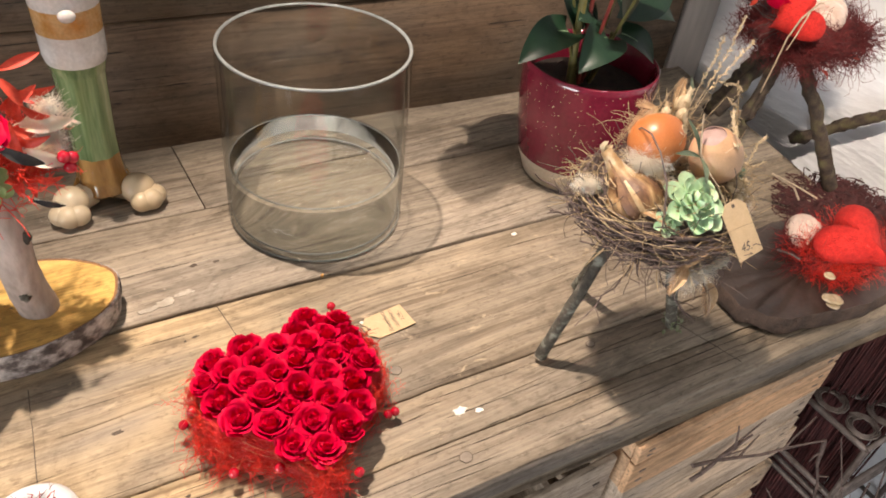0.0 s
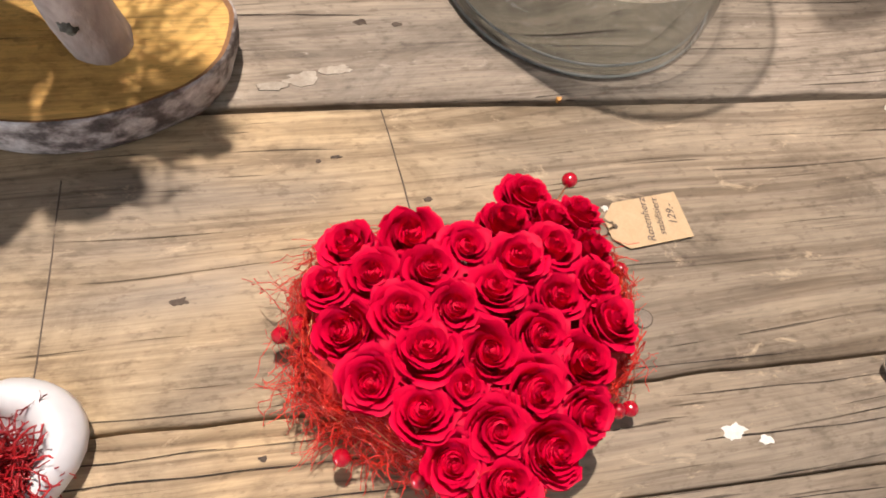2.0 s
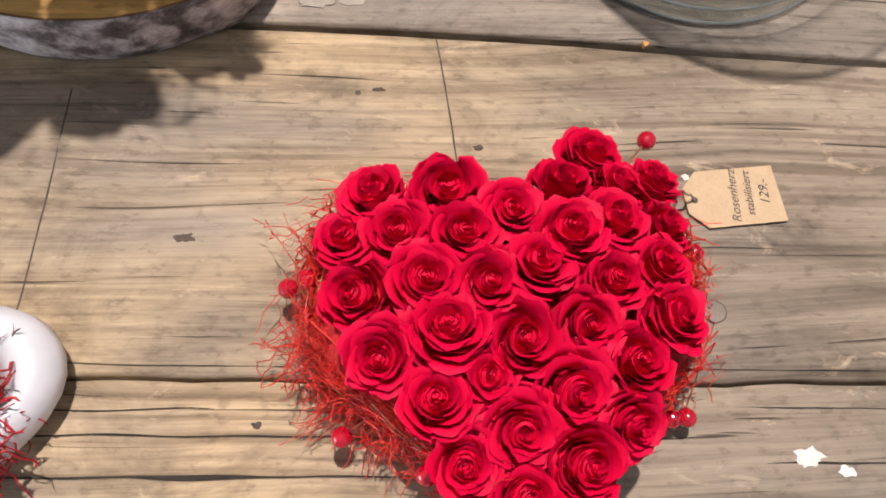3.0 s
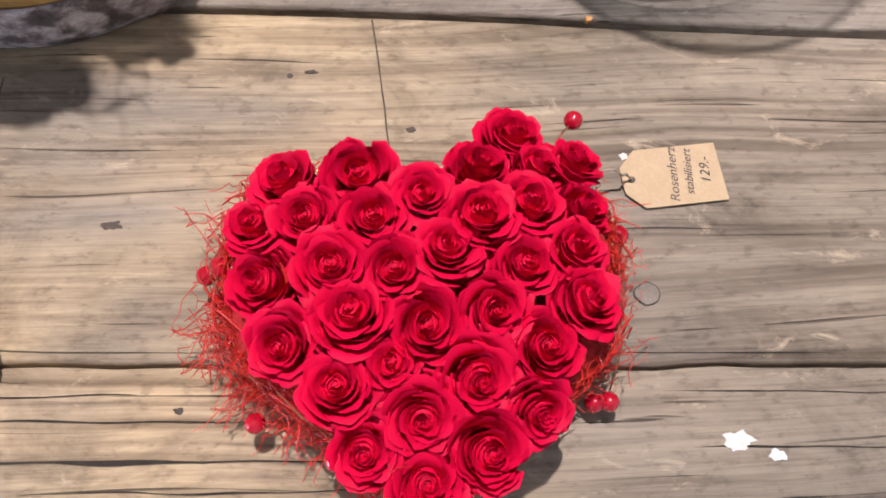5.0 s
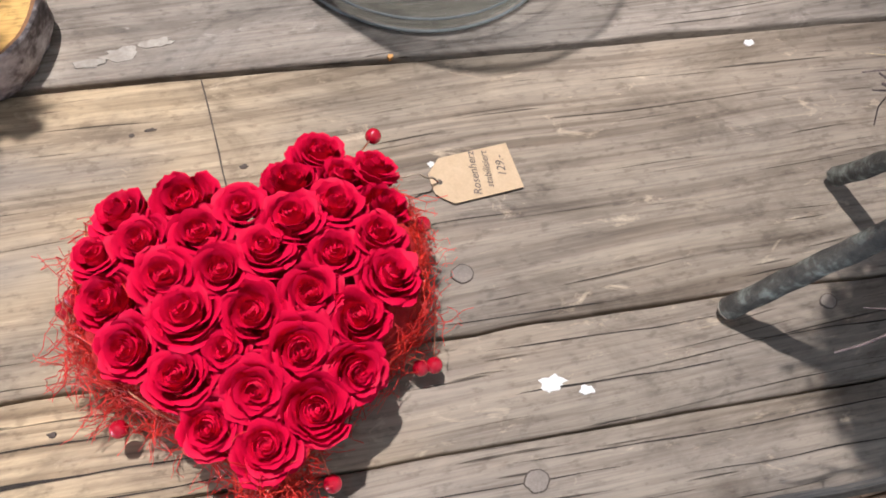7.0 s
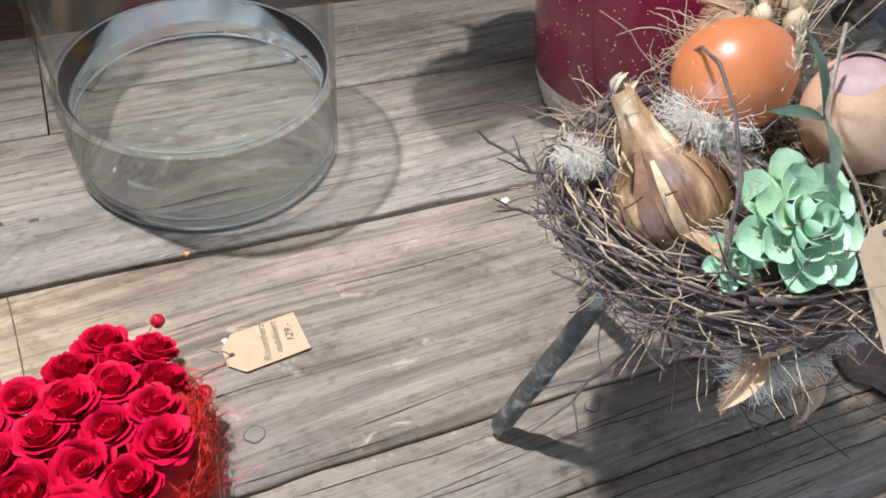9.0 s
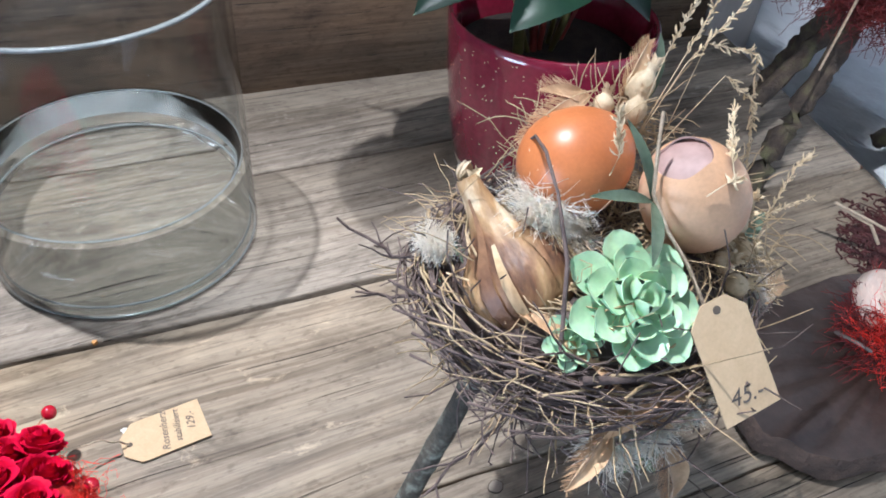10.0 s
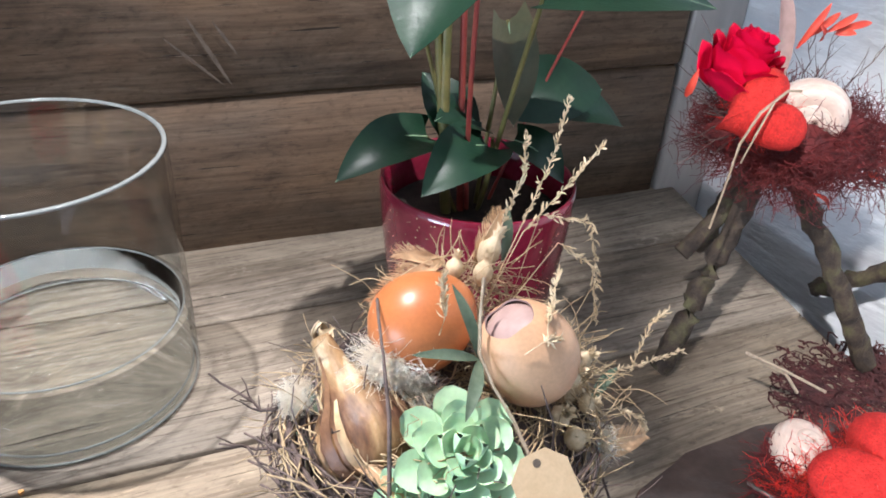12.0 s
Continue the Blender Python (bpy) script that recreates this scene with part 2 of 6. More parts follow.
M_TWIG = surface("brown_twig", [(0.055, 0.038, 0.034), (0.19, 0.135, 0.115)], 120, 0.75, 0.5)
M_TWIG2 = surface("tan_straw", [(0.36, 0.25, 0.13), (0.55, 0.42, 0.25)], 120, 0.7, 0.3)
M_BARK = surface("lichen_bark", [(0.045, 0.038, 0.03), (0.09, 0.08, 0.06), (0.3, 0.31, 0.25)], 110, 0.85, 0.9, 0.0015, fine=5)
M_BARK2 = surface("brown_branch_bark", [(0.022, 0.016, 0.012), (0.065, 0.045, 0.03), (0.11, 0.1, 0.045)], 70, 0.85, 0.9, 0.002, fine=5)
M_CUT = surface("cut_wood_end", [(0.6, 0.5, 0.38), (0.7, 0.62, 0.5)], 100, 0.7)
M_EGG = surface("brown_eggshell", [(0.46, 0.14, 0.042), (0.56, 0.2, 0.065)], 25, 0.36, 0.05, 0.0003, fine=25, spread=0.15, island=False)
M_EGG2 = surface("tan_eggshell", [(0.60, 0.35, 0.19), (0.68, 0.42, 0.25)], 25, 0.45, 0.05, 0.0003, fine=25, spread=0.15, island=False)
M_EGGIN = surface("eggshell_inside", [(0.36, 0.23, 0.2), (0.44, 0.3, 0.27)], 30, 0.6, 0.1, island=False)
M_SKIN = surface("papery_bulb_skin", [(0.07, 0.028, 0.018), (0.22, 0.11, 0.05), (0.42, 0.26, 0.12), (0.8, 0.68, 0.48)], 42, 0.52, 0.6, 0.0008, (1.7, 0.7, 0.8), 6, 0.5, island=False)
M_PAPER = surface("tan_bulb_paper", [(0.42, 0.26, 0.12), (0.62, 0.44, 0.24), (0.78, 0.66, 0.46)], 55, 0.55, 0.6, 0.0006, (1.4, 0.6, 0.7), 7, 0.4)
M_PAPERDARK = surface("brown_bulb_paper", [(0.12, 0.055, 0.03), (0.26, 0.14, 0.07)], 55, 0.5, 0.6, 0.0006, (1.4, 0.6, 0.7), 7, 0.4)
M_SUCC = surface("pale_green_succulent", [(0.33, 0.53, 0.32), (0.55, 0.73, 0.47)], 60, 0.5, 0.1, 0.0003, spread=0.18, thin=0.2)
M_OLIVE = surface("grey_green_olive_leaf", [(0.06, 0.095, 0.055), (0.15, 0.19, 0.125)], 90, 0.5, 0.2)
M_FEATHER = surface("ginger_feather", [(0.42, 0.24, 0.11), (0.62, 0.42, 0.24)], 90, 0.7, 0.2, sheen=0.2)
M_DOWN = surface("white_down", [(0.78, 0.66, 0.50), (0.90, 0.80, 0.66)], 100, 0.8, 0.1, spread=0.1, thin=0.4)
M_POD = surface("dry_seed_pod", [(0.56, 0.42, 0.24), (0.72, 0.59, 0.4)], 130, 0.6, 0.4, 0.0006)
M_MOSS = surface("grey_green_moss", [(0.12, 0.15, 0.06), (0.34, 0.36, 0.24)], 260, 0.9, 0.8, 0.001)

M_GLAZE = surface("burgundy_glaze", [(0.135, 0.008, 0.022), (0.20, 0.014, 0.035)], 14, 0.14, 0.08, 0.0008, fine=16, spread=0.3, coat=0.5, island=False)
M_CLAY = surface("cream_stoneware", [(0.5, 0.43, 0.33), (0.6, 0.52, 0.42)], 60, 0.7, 0.3, island=False)
M_SOIL = surface("dark_soil", [(0.018, 0.013, 0.01), (0.05, 0.036, 0.026)], 120, 0.95, 1.0, 0.004)
M_LEAF = surface("dark_glossy_leaf", [(0.007, 0.026, 0.015), (0.016, 0.043, 0.022)], 30, 0.36, 0.3, 0.001, spread=0.2, coat=0.0)
M_LEAF.node_tree.nodes["Principled BSDF"].inputs["Specular IOR Level"].default_value = 0.3
M_VEIN = surface("pale_leaf_edge", [(0.2, 0.3, 0.18), (0.28, 0.4, 0.25)], 60, 0.4)
M_BUD = surface("brown_green_spathe", [(0.05, 0.06, 0.03), (0.09, 0.08, 0.04)], 40, 0.4)
M_STEM = surface("yellow_green_stem", [(0.1, 0.1, 0.03), (0.18, 0.15, 0.045)], 60, 0.45)
M_STEMRED = surface("red_stem", [(0.22, 0.035, 0.03), (0.32, 0.06, 0.04)], 60, 0.45)

M_MAROON = surface("maroon_root_fibre", [(0.06, 0.009, 0.010), (0.22, 0.024, 0.022)], 90, 0.7, 0.3)
M_STOCK = surface("dark_red_dry_stem", [(0.04, 0.010, 0.010), (0.11, 0.026, 0.024)], 90, 0.8, 0.3)
M_FELT = surface("red_felt", [(0.50, 0.012, 0.009), (0.70, 0.03, 0.02)], 160, 0.9, 1.0, 0.0018, fine=4, spread=0.45, island=False)
M_SHELL = surface("cream_snail_shell", [(0.76, 0.66, 0.56), (0.66, 0.5, 0.41), (0.8, 0.72, 0.64)], 60, 0.4, 0.2, 0.0006, (0.5, 0.5, 3.0), island=False)
M_REDLEAF = surface("red_dried_leaf", [(0.62, 0.045, 0.025), (0.78, 0.1, 0.05)], 90, 0.55, 0.3)
M_SLABTOP = surface("dark_bark_slab", [(0.04, 0.027, 0.022), (0.085, 0.058, 0.046)], 30, 0.42, 0.5, 0.0015, spread=0.3, island=False)
M_SLABEDGE = surface("brown_bark_edge", [(0.045, 0.028, 0.02), (0.13, 0.08, 0.055)], 50, 0.8, 0.9, 0.003, island=False)
M_SLICE = old_wood("yellow_slice_wood", (0.66, 0.42, 0.13), (0.6, 0.36, 0.105), (0.42, 0.22, 0.07), (0.62, 0.4, 0.15), grain=0.5, greyness=0.1)
M_SLICERING = surface("brown_bast_ring", [(0.2, 0.09, 0.035), (0.3, 0.15, 0.06)], 80, 0.7)
M_BIRCH = surface("birch_bark", [(0.05, 0.04, 0.035), (0.12, 0.095, 0.085), (0.45, 0.4, 0.37), (0.6, 0.56, 0.53)], 55, 0.75, 0.8, 0.0016, (1, 1, 1.3), 4, 0.3, island=False)
M_BRANCH = surface("peeled_grey_branch", [(0.2, 0.15, 0.125), (0.42, 0.34, 0.29), (0.5, 0.42, 0.37)], 36, 0.7, 0.7, 0.0012, (1, 1, 0.4), 5, 0.3, island=False)
M_PAW = surface("cream_ceramic", [(0.58, 0.44, 0.27), (0.68, 0.56, 0.39)], 14, 0.35, 0.06, 0.0005, spread=0.15, coat=0.2, island=False)
M_AMBER = surface("amber_glaze", [(0.20, 0.085, 0.018), (0.44, 0.24, 0.07)], 60, 0.16, 0.2, 0.0006, (1, 1, 0.15), coat=0.5, island=False)
M_GREEN = surface("green_glaze", [(0.05, 0.11, 0.035), (0.2, 0.27, 0.12), (0.4, 0.42, 0.24)], 70, 0.16, 0.15, 0.0006, (1, 1, 0.08), coat=0.5, island=False)
M_MILK = surface("milky_glaze", [(0.62, 0.56, 0.5), (0.76, 0.74, 0.71)], 40, 0.2, 0.1, coat=0.4, island=False)
M_ORANGE = surface("orange_glaze", [(0.55, 0.25, 0.06), (0.68, 0.45, 0.22)], 60, 0.2, 0.1, coat=0.4, island=False)
M_CERAMIC = surface("white_ceramic", [(0.62, 0.63, 0.65), (0.74, 0.75, 0.77)], 14, 0.35, 0.08, 0.0006, spread=0.12, coat=0.2, island=False)
M_YARN = surface("glitter_red_yarn", [(0.3, 0.008, 0.012), (0.55, 0.02, 0.025)], 200, 0.3, 0.3)
M_GREENLEAF = surface("light_green_succulent", [(0.3, 0.42, 0.14), (0.45, 0.55, 0.25)], 60, 0.45, thin=0.1)
M_DOTS = surface("black_feather", [(0.02, 0.018, 0.018), (0.05, 0.045, 0.04)], 100, 0.7)
M_EMIT = bpy.data.materials.new("lamp_glass")
M_EMIT.use_nodes = True
M_EMIT.node_tree.nodes["Principled BSDF"].inputs["Emission Color"].default_value = (1.0, 0.9, 0.76, 1)
M_EMIT.node_tree.nodes["Principled BSDF"].inputs["Emission Strength"].default_value = 40
M_SKYPANE = bpy.data.materials.new("daylight_pane")
M_SKYPANE.use_nodes = True
M_SKYPANE.node_tree.nodes["Principled BSDF"].inputs["Emission Color"].default_value = (0.8, 0.9, 1.0, 1)
M_SKYPANE.node_tree.nodes["Principled BSDF"].inputs["Emission Strength"].default_value = 0.5


# ---- mesh builder ----
class Build:
    """Collects vertices and faces; every method adds one shape."""

    def __init__(self):
        self.v, self.f, self.m = [], [], []

    def add(self, vs, fs, m=0):
        o = len(self.v)
        self.v += [tuple(x) for x in vs]
        self.f += [tuple(i + o for i in q) for q in fs]
        self.m += [m] * len(fs)
        return self

    def sheet(self, rows, m=0, loop=False):
        nc, vs, fs = len(rows[0]), [p for r in rows for p in r], []
        for i in range(len(rows) - 1):
            for j in range(nc if loop else nc - 1):
                k = (j + 1) % nc
                fs.append((i * nc + j, i * nc + k, (i + 1) * nc + k, (i + 1) * nc + j))
        return self.add(vs, fs, m)

    def tube(self, pts, r0, r1=None, n=5, m=0, caps=True, rough=0.0):
        pts = [Vector(p) for p in pts]
        r1 = r0 if r1 is None else r1
        rows, ref = [], Vector((0.31, 0.17, 0.93))
        for i, p in enumerate(pts):
            d = (pts[min(i + 1, len(pts) - 1)] - pts[max(i - 1, 0)]).normalized()
            a = d.cross(ref)
            a = (a if a.length > 1e-4 else d.cross(Vector((1, 0, 0)))).normalized()
            b = d.cross(a)
            r = r0 + (r1 - r0) * i / (len(pts) - 1)
            rows.append([p + (a * math.cos(k * math.tau / n) + b * math.sin(k * math.tau / n)) * r * (1 + rough * random.uniform(-1, 1)) for k in range(n)])
        self.sheet(rows, m, True)
        if caps:
            self.add(rows[0], [tuple(range(n))], m).add(rows[-1], [tuple(reversed(range(n)))], m)
        return self

    def lathe(self, prof, n=48, m=0, at=(0, 0, 0), wob=0.0):
        rows = []
        for r, z in prof:
            rows.append([(at[0] + r * math.cos(k * math.tau / n) * (1 + wob * math.sin(3 * k * math.tau / n)), at[1] + r * math.sin(k * math.tau / n), at[2] + z) for k in range(n)])
        return self.sheet(rows, m, True)

    def ball(self, c, rx, ry=None, rz=None, n=12, m=0, turn=None, lump=0.0):
        ry, rz = ry or rx, rz or rx
        rows = []
        for i in range(n + 1):
            th = math.pi * i / n
            row = []
            for k in range(n * 2):
                ph = math.pi * k / n
                q = Vector((math.sin(th) * math.cos(ph), math.sin(th) * math.sin(ph), math.cos(th)))
                s = 1 + (lump * noise.noise(q * 2.3 + Vector(c) * 40) if lump else 0)
                q = Vector((q.x * rx * s, q.y * ry * s, q.z * rz * s))
                row.append(Vector(c) + (turn @ q if turn else q))
            rows.append(row)
        return self.sheet(rows, m, True)

    def blade(self, base, tip, width, up=(0, 0, 1), curl=0.15, fold=0.2, n=7, shape=1.0, m=0, thick=0.0, heart=False, blunt=0.75):
        """A leaf, petal or feather vane from base to tip: pointed, cupped along its rib, bent along its length."""
        base, tip, up = Vector(base), Vector(tip), Vector(up)
        d = tip - base
        L = d.length
        d.normalize()
        side = d.cross(up).normalized()
        nrm = side.cross(d)
        rows = []
        for i in range(n + 1):
            t = i / n
            if heart:
                w = width * (math.sin(math.pi * min(1, t * 0.82 + 0.18)) ** 0.8) * (1 - 0.25 * t)
            else:
                w = width * math.sin(math.pi * (0.04 + 0.95 * t) ** shape) ** blunt
            c = base + d * L * t + nrm * (curl * L * math.sin(math.pi * t))
            back = d * (-0.16 * L * (1 - t) ** 3) if heart else Vector()
            rows.append([c + back * abs(s) ** 2 + side * (w * s * 0.5) + nrm * (fold * w * (abs(s) ** 1.5)) for s in (-1, -0.55, 0, 0.55, 1)])
        self.sheet(rows, m)
        if thick:
            low = [[p - nrm * thick * (1 - abs(j - 2) / 2.3) for j, p in enumerate(r)] for r in rows]
            self.sheet([list(reversed(r)) for r in low], m)
            edge = [r[0] for r in rows] + [r[-1] for r in reversed(rows)]
            elow = [r[0] for r in low] + [r[-1] for r in reversed(low)]
            self.sheet([edge, elow], m, True)
        return self

    def box(self, lo, hi, m=0, jag=0.0):
        x0, y0, z0 = lo
        x1, y1, z1 = hi
        vs = [Vector((x, y, z)) + Vector([random.uniform(-jag, jag) for _ in range(3)]) for z in (z0, z1) for y in (y0, y1) for x in (x0, x1)]
        return self.add(vs, [(0, 2, 3, 1), (4, 5, 7, 6), (0, 1, 5, 4), (1, 3, 7, 5), (3, 2, 6, 7), (2, 0, 4, 6)], m)

    def mesh(self, name, mats, smooth=True):
        me = bpy.data.meshes.new(name)
        me.from_pydata(self.v, [], self.f)
        for q in mats if isinstance(mats, (list, tuple)) else [mats]:
            me.materials.append(q)
        me.polygons.foreach_set("material_index", self.m)
        me.polygons.foreach_set("use_smooth", [smooth] * len(self.f))
        me.update()
        return me


def soften(ob, width=0.001, segments=2):
    b = ob.modifiers.new("bevel", "BEVEL")
    b.width, b.segments, b.limit_method, b.angle_limit = width, segments, "ANGLE", radians(35)
    return ob


def part(name, shape, mats, parent, label="", smooth=True, at=None, kind=""):
    me = shape if isinstance(shape, bpy.types.Mesh) else shape.mesh(name, mats, smooth)
    ob = new(name, me)
    ob.parent = parent
    if at is not None:
        ob.matrix_basis = at
    return tagged(ob, label, kind=kind)


def thing(name, label, category, at=(0, 0, 0), group=""):
    ob = new(name)
    ob.empty_display_size = 0.02
    ob.location = at
    return tagged(ob, label, category, group)


def rnd(a, b):
    return random.uniform(a, b)


def jitter(p, s):
    return Vector(p) + Vector((rnd(-s, s), rnd(-s, s), rnd(-s, s)))


def bend(a, b, sag=0.0, n=6, wob=0.0, up=(0, 0, 1)):
    """Points of a bowed line from a to b."""
    a, b, up = Vector(a), Vector(b), Vector(up)
    return [a.lerp(b, i / n) + up * sag * math.sin(math.pi * i / n) + (Vector((rnd(-wob, wob), rnd(-wob, wob), rnd(-wob, wob))) if 0 < i < n else Vector()) for i in range(n + 1)]


# ---- the room ----
def slab(name, lo, hi, material, kind="structure", label=""):
    return tagged(new(name, Build().box(lo, hi).mesh(name, material, False)), label or name.replace("_", " "), kind=kind)


slab("floor", (-2.4, -2.4, FLOOR_Z - 0.05), (1.2, 1.4, FLOOR_Z), M_FLOOR, label="dark stone shop floor under the table")
slab("ceiling", (-2.4, -2.4, CEILING_Z), (1.2, 1.4, CEILING_Z + 0.05), M_CEILING, label="plain white ceiling with small downlights")
slab("wall_east", (0.905, -2.3, FLOOR_Z), (1.0, 1.25, CEILING_Z), M_PLASTER, label="rough white plastered wall beside the table")
slab("wall_far", (-2.35, 1.2, FLOOR_Z), (1.0, 1.3, CEILING_Z), M_WHITE, label="plain white wall behind the wooden partition")
slab("wall_south", (-2.35, -2.3, FLOOR_Z), (0.95, -2.2, CEILING_Z), M_WHITE, label="plain grey wall behind the shop floor")
west = new("wall_west", Build().box((-2.35, -2.2, FLOOR_Z), (-2.25, -1.8, CEILING_Z)).box((-2.35, 0.1, FLOOR_Z), (-2.25, 1.2, CEILING_Z))
           .box((-2.35, -1.8, FLOOR_Z), (-2.25, 0.1, -0.3)).box((-2.35, -1.8, 1.2), (-2.25, 0.1, CEILING_Z)).mesh("wall_west", M_WHITE, False))
tagged(west, "plain grey wall with a bright shop window", kind="structure")
pane = new("window_1", Build().box((-2.32, -1.8, -0.3), (-2.30, 0.1, 1.2)).mesh("window_1", M_SKYPANE, False))
tagged(pane, "bright shop window in the grey wall", kind="structure")

WALL_TURN = -4.0
north = tagged(new("wall_north", Build().box((-2.3, 0.03, FLOOR_Z), (0.822, 0.06, 0.74)).mesh("wall_north", M_WALL, False)), "low partition wall of dark weathered wooden planks", kind="structure")
north.matrix_basis = pose(0, 0.2995, 0, 0, 0, WALL_TURN)
z0 = -0.8
for i, z1 in enumerate((-0.6, -0.4, -0.2, -0.012, 0.163, 0.372, 0.55, 0.745)):
    b = Build()
    nx = 60
    rows = []
    for yy, zz in ((0.03, z0 + 0.001), (0.004, z0 + 0.001), (0.0, z0 + 0.005), (0.0, (z0 + z1) / 2), (0.0, z1 - 0.005), (0.004, z1 - 0.001), (0.03, z1 - 0.001)):
        rows.append([(-2.29 + 3.112 * k / nx, yy + 0.003 * noise.noise((k * 0.31, zz * 9, i)), zz + (0.0016 * noise.noise((k * 0.4, i * 7.1, 2)) if abs(zz - (z0 + z1) / 2) > 0.02 else 0)) for k in range(nx + 1)])
    b.sheet(rows)
    part("plank", b, M_WALL, north, smooth=True, at=pose(0, -0.0035 * (i % 3), 0))
    z0 = z1
# long split mark in the wood of the wall
mark = Build()
for dx, top, low, w in ((0.0, 0.243, 0.176, 0.004), (-0.021, 0.225, 0.178, 0.003), (0.022, 0.238, 0.205, 0.003)):
    mark.blade((0.287 + dx, -0.0125, top), (0.322 + dx * 0.35, -0.0125, low), w, up=(0, -1, 0), curl=0.0, fold=0.0)
part("split_mark", mark, M_HOLE, north, "dark slanting splits in the plank")

post = tagged(new("corner_post", Build().box((0.8255, 0.236, FLOOR_Z), (0.9045, 0.29, 0.76)).mesh("corner_post", M_POST, False)), "grey painted post in the corner of the walls", kind="structure")
soften(post, 0.004)

# downlights in the ceiling, the last two only added to brighten
def downlight(x, y):
    t = thing("ceiling_light", "small round white ceiling downlight out of view, lit", "lamp", (x, y, CEILING_Z), "ceiling downlights")
    part("housing", Build().lathe([(0.05, 0.0), (0.055, -0.008), (0.04, -0.010), (0.036, -0.002)], 24), M_WHITE, t)
    part("lens", Build().lathe([(0.0, -0.003), (0.036, -0.004)], 24), M_EMIT, t, "glowing lamp glass")


for lx, ly, _, _, _ in LAMPS:
    downlight(lx, ly)

# ---- the table: old boards, with gaps and splits between them ----
SLOPE = -0.045


def line(v0, amp=0.0015, seed=0.0, dips=()):
    def f(x):
        y = v0 + SLOPE * x + amp * noise.noise((x * 7, seed, 0)) + amp * 0.5 * noise.noise((x * 31, seed, 5))
        for c, w, d in dips:
            y += d * math.exp(-((x - c) / w) ** 2)
        return y
    return f


def right_end(y):
    return 0.806 + 0.2 * y


table = thing("table", "old weathered wooden table of wide boards with open joints", "table", (0, 0, 0))
THICK = 0.034


def board(low, high, x0, x1, mat_top=M_TABLE, n=130, lip=0.0012, slant=False):
    """A board whose two long edges follow the lines low and high."""
    b = Build()
    rows = [[], [], [], [], [], [], [], []]
    for k in range(n + 1):
        x = x0 + (x1 - x0) * k / n
        a, c = low(x), high(x)
        lift = 0.0006 * noise.noise((x * 5, a * 30, 3))
        for r, (y, z) in enumerate(((a, -THICK), (a, -lip * 1.6), (a + lip * 0.35, -lip * 0.5), (a + lip, 0), (c - lip, 0), (c - lip * 0.35, -lip * 0.5), (c, -lip * 1.6), (c, -THICK))):
            xx = x if not slant else min(x, right_end(y))
            rows[r].append((xx, y, z + lift))
    b.sheet([list(reversed(r)) for r in rows])
    for k in (0, n):
        b.add([r[k] for r in rows], [tuple(range(8)) if k == 0 else tuple(reversed(range(8)))])
    b.add([rows[0][0], rows[0][n], rows[7][n], rows[7][0]], [(0, 1, 2, 3)])
    return part("board", b, mat_top, table)


XL, XR = -1.1, 0.88
seam_a = line(0.0035, 0.002, 1.3)
seam_c = line(0.1585, 0.0015, 4.0)
front = line(-0.2745, 0.003, 9.0)
split_b = line(-0.1725, 0.003, 2.2, ((0.28, 0.1, 0.001),))
split_c = line(-0.228, 0.002, 6.1)
wall_line = line(0.318, 0.0, 0)


def off(f, d, lo=None, hi=None):
    """The line f moved by d, closing to nothing outside lo..hi."""
    def g(x):
        k = 1.0
        if lo is not None:
            k *= min(1, max(0.0, (x - lo) / 0.06))
        if hi is not None:
            k *= min(1, max(0.0, (hi - x) / 0.06))
        return f(x) + d * (0.08 + k * (0.7 + 0.6 * noise.noise((x * 11, d * 900, 1))))
    return g


def wide_gap(x):
    return seam_a(x) + 0.0032 + 0.0024 * math.exp(-((x - 0.285) / 0.035) ** 2) + 0.0008 * noise.noise((x * 14, 3, 3))


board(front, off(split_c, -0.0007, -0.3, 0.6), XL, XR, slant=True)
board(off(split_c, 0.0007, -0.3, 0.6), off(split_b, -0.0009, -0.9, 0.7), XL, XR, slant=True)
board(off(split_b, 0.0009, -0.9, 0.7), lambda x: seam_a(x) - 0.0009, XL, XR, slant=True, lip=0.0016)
board(wide_gap, lambda x: seam_c(x) - 0.0007, XL, XR, M_TABLE_BACK, slant=True, lip=0.0016)
board(lambda x: seam_c(x) + 0.0007, wall_line, XL, 0.036, M_TABLE_BACK)
board(lambda x: seam_c(x) + 0.0007, wall_line, 0.0375, XR, M_TABLE_BACK, slant=True)
# grey worn front face of the table and the frame below
part("front_rail", Build().sheet([[(x, front(x) - 0.0015 + dy, z) for x in [XL + k * 0.03 for k in range(62)]] for dy, z in ((0.004, -0.0012), (0.0005, -0.004), (-0.001, -0.012), (0.0, -0.026), (0.004, -0.0345))]), M_TABLE_EDGE, table, "grey worn front edge")
for lx, ly in ((-1.0, 0.2), (-1.0, -0.15), (0.74, 0.2), (0.68, -0.13)):
    part("leg", Build().box((lx - 0.03, ly - 0.03, FLOOR_Z), (lx + 0.03, ly + 0.03, -THICK)), M_TABLE_EDGE, table, smooth=False)


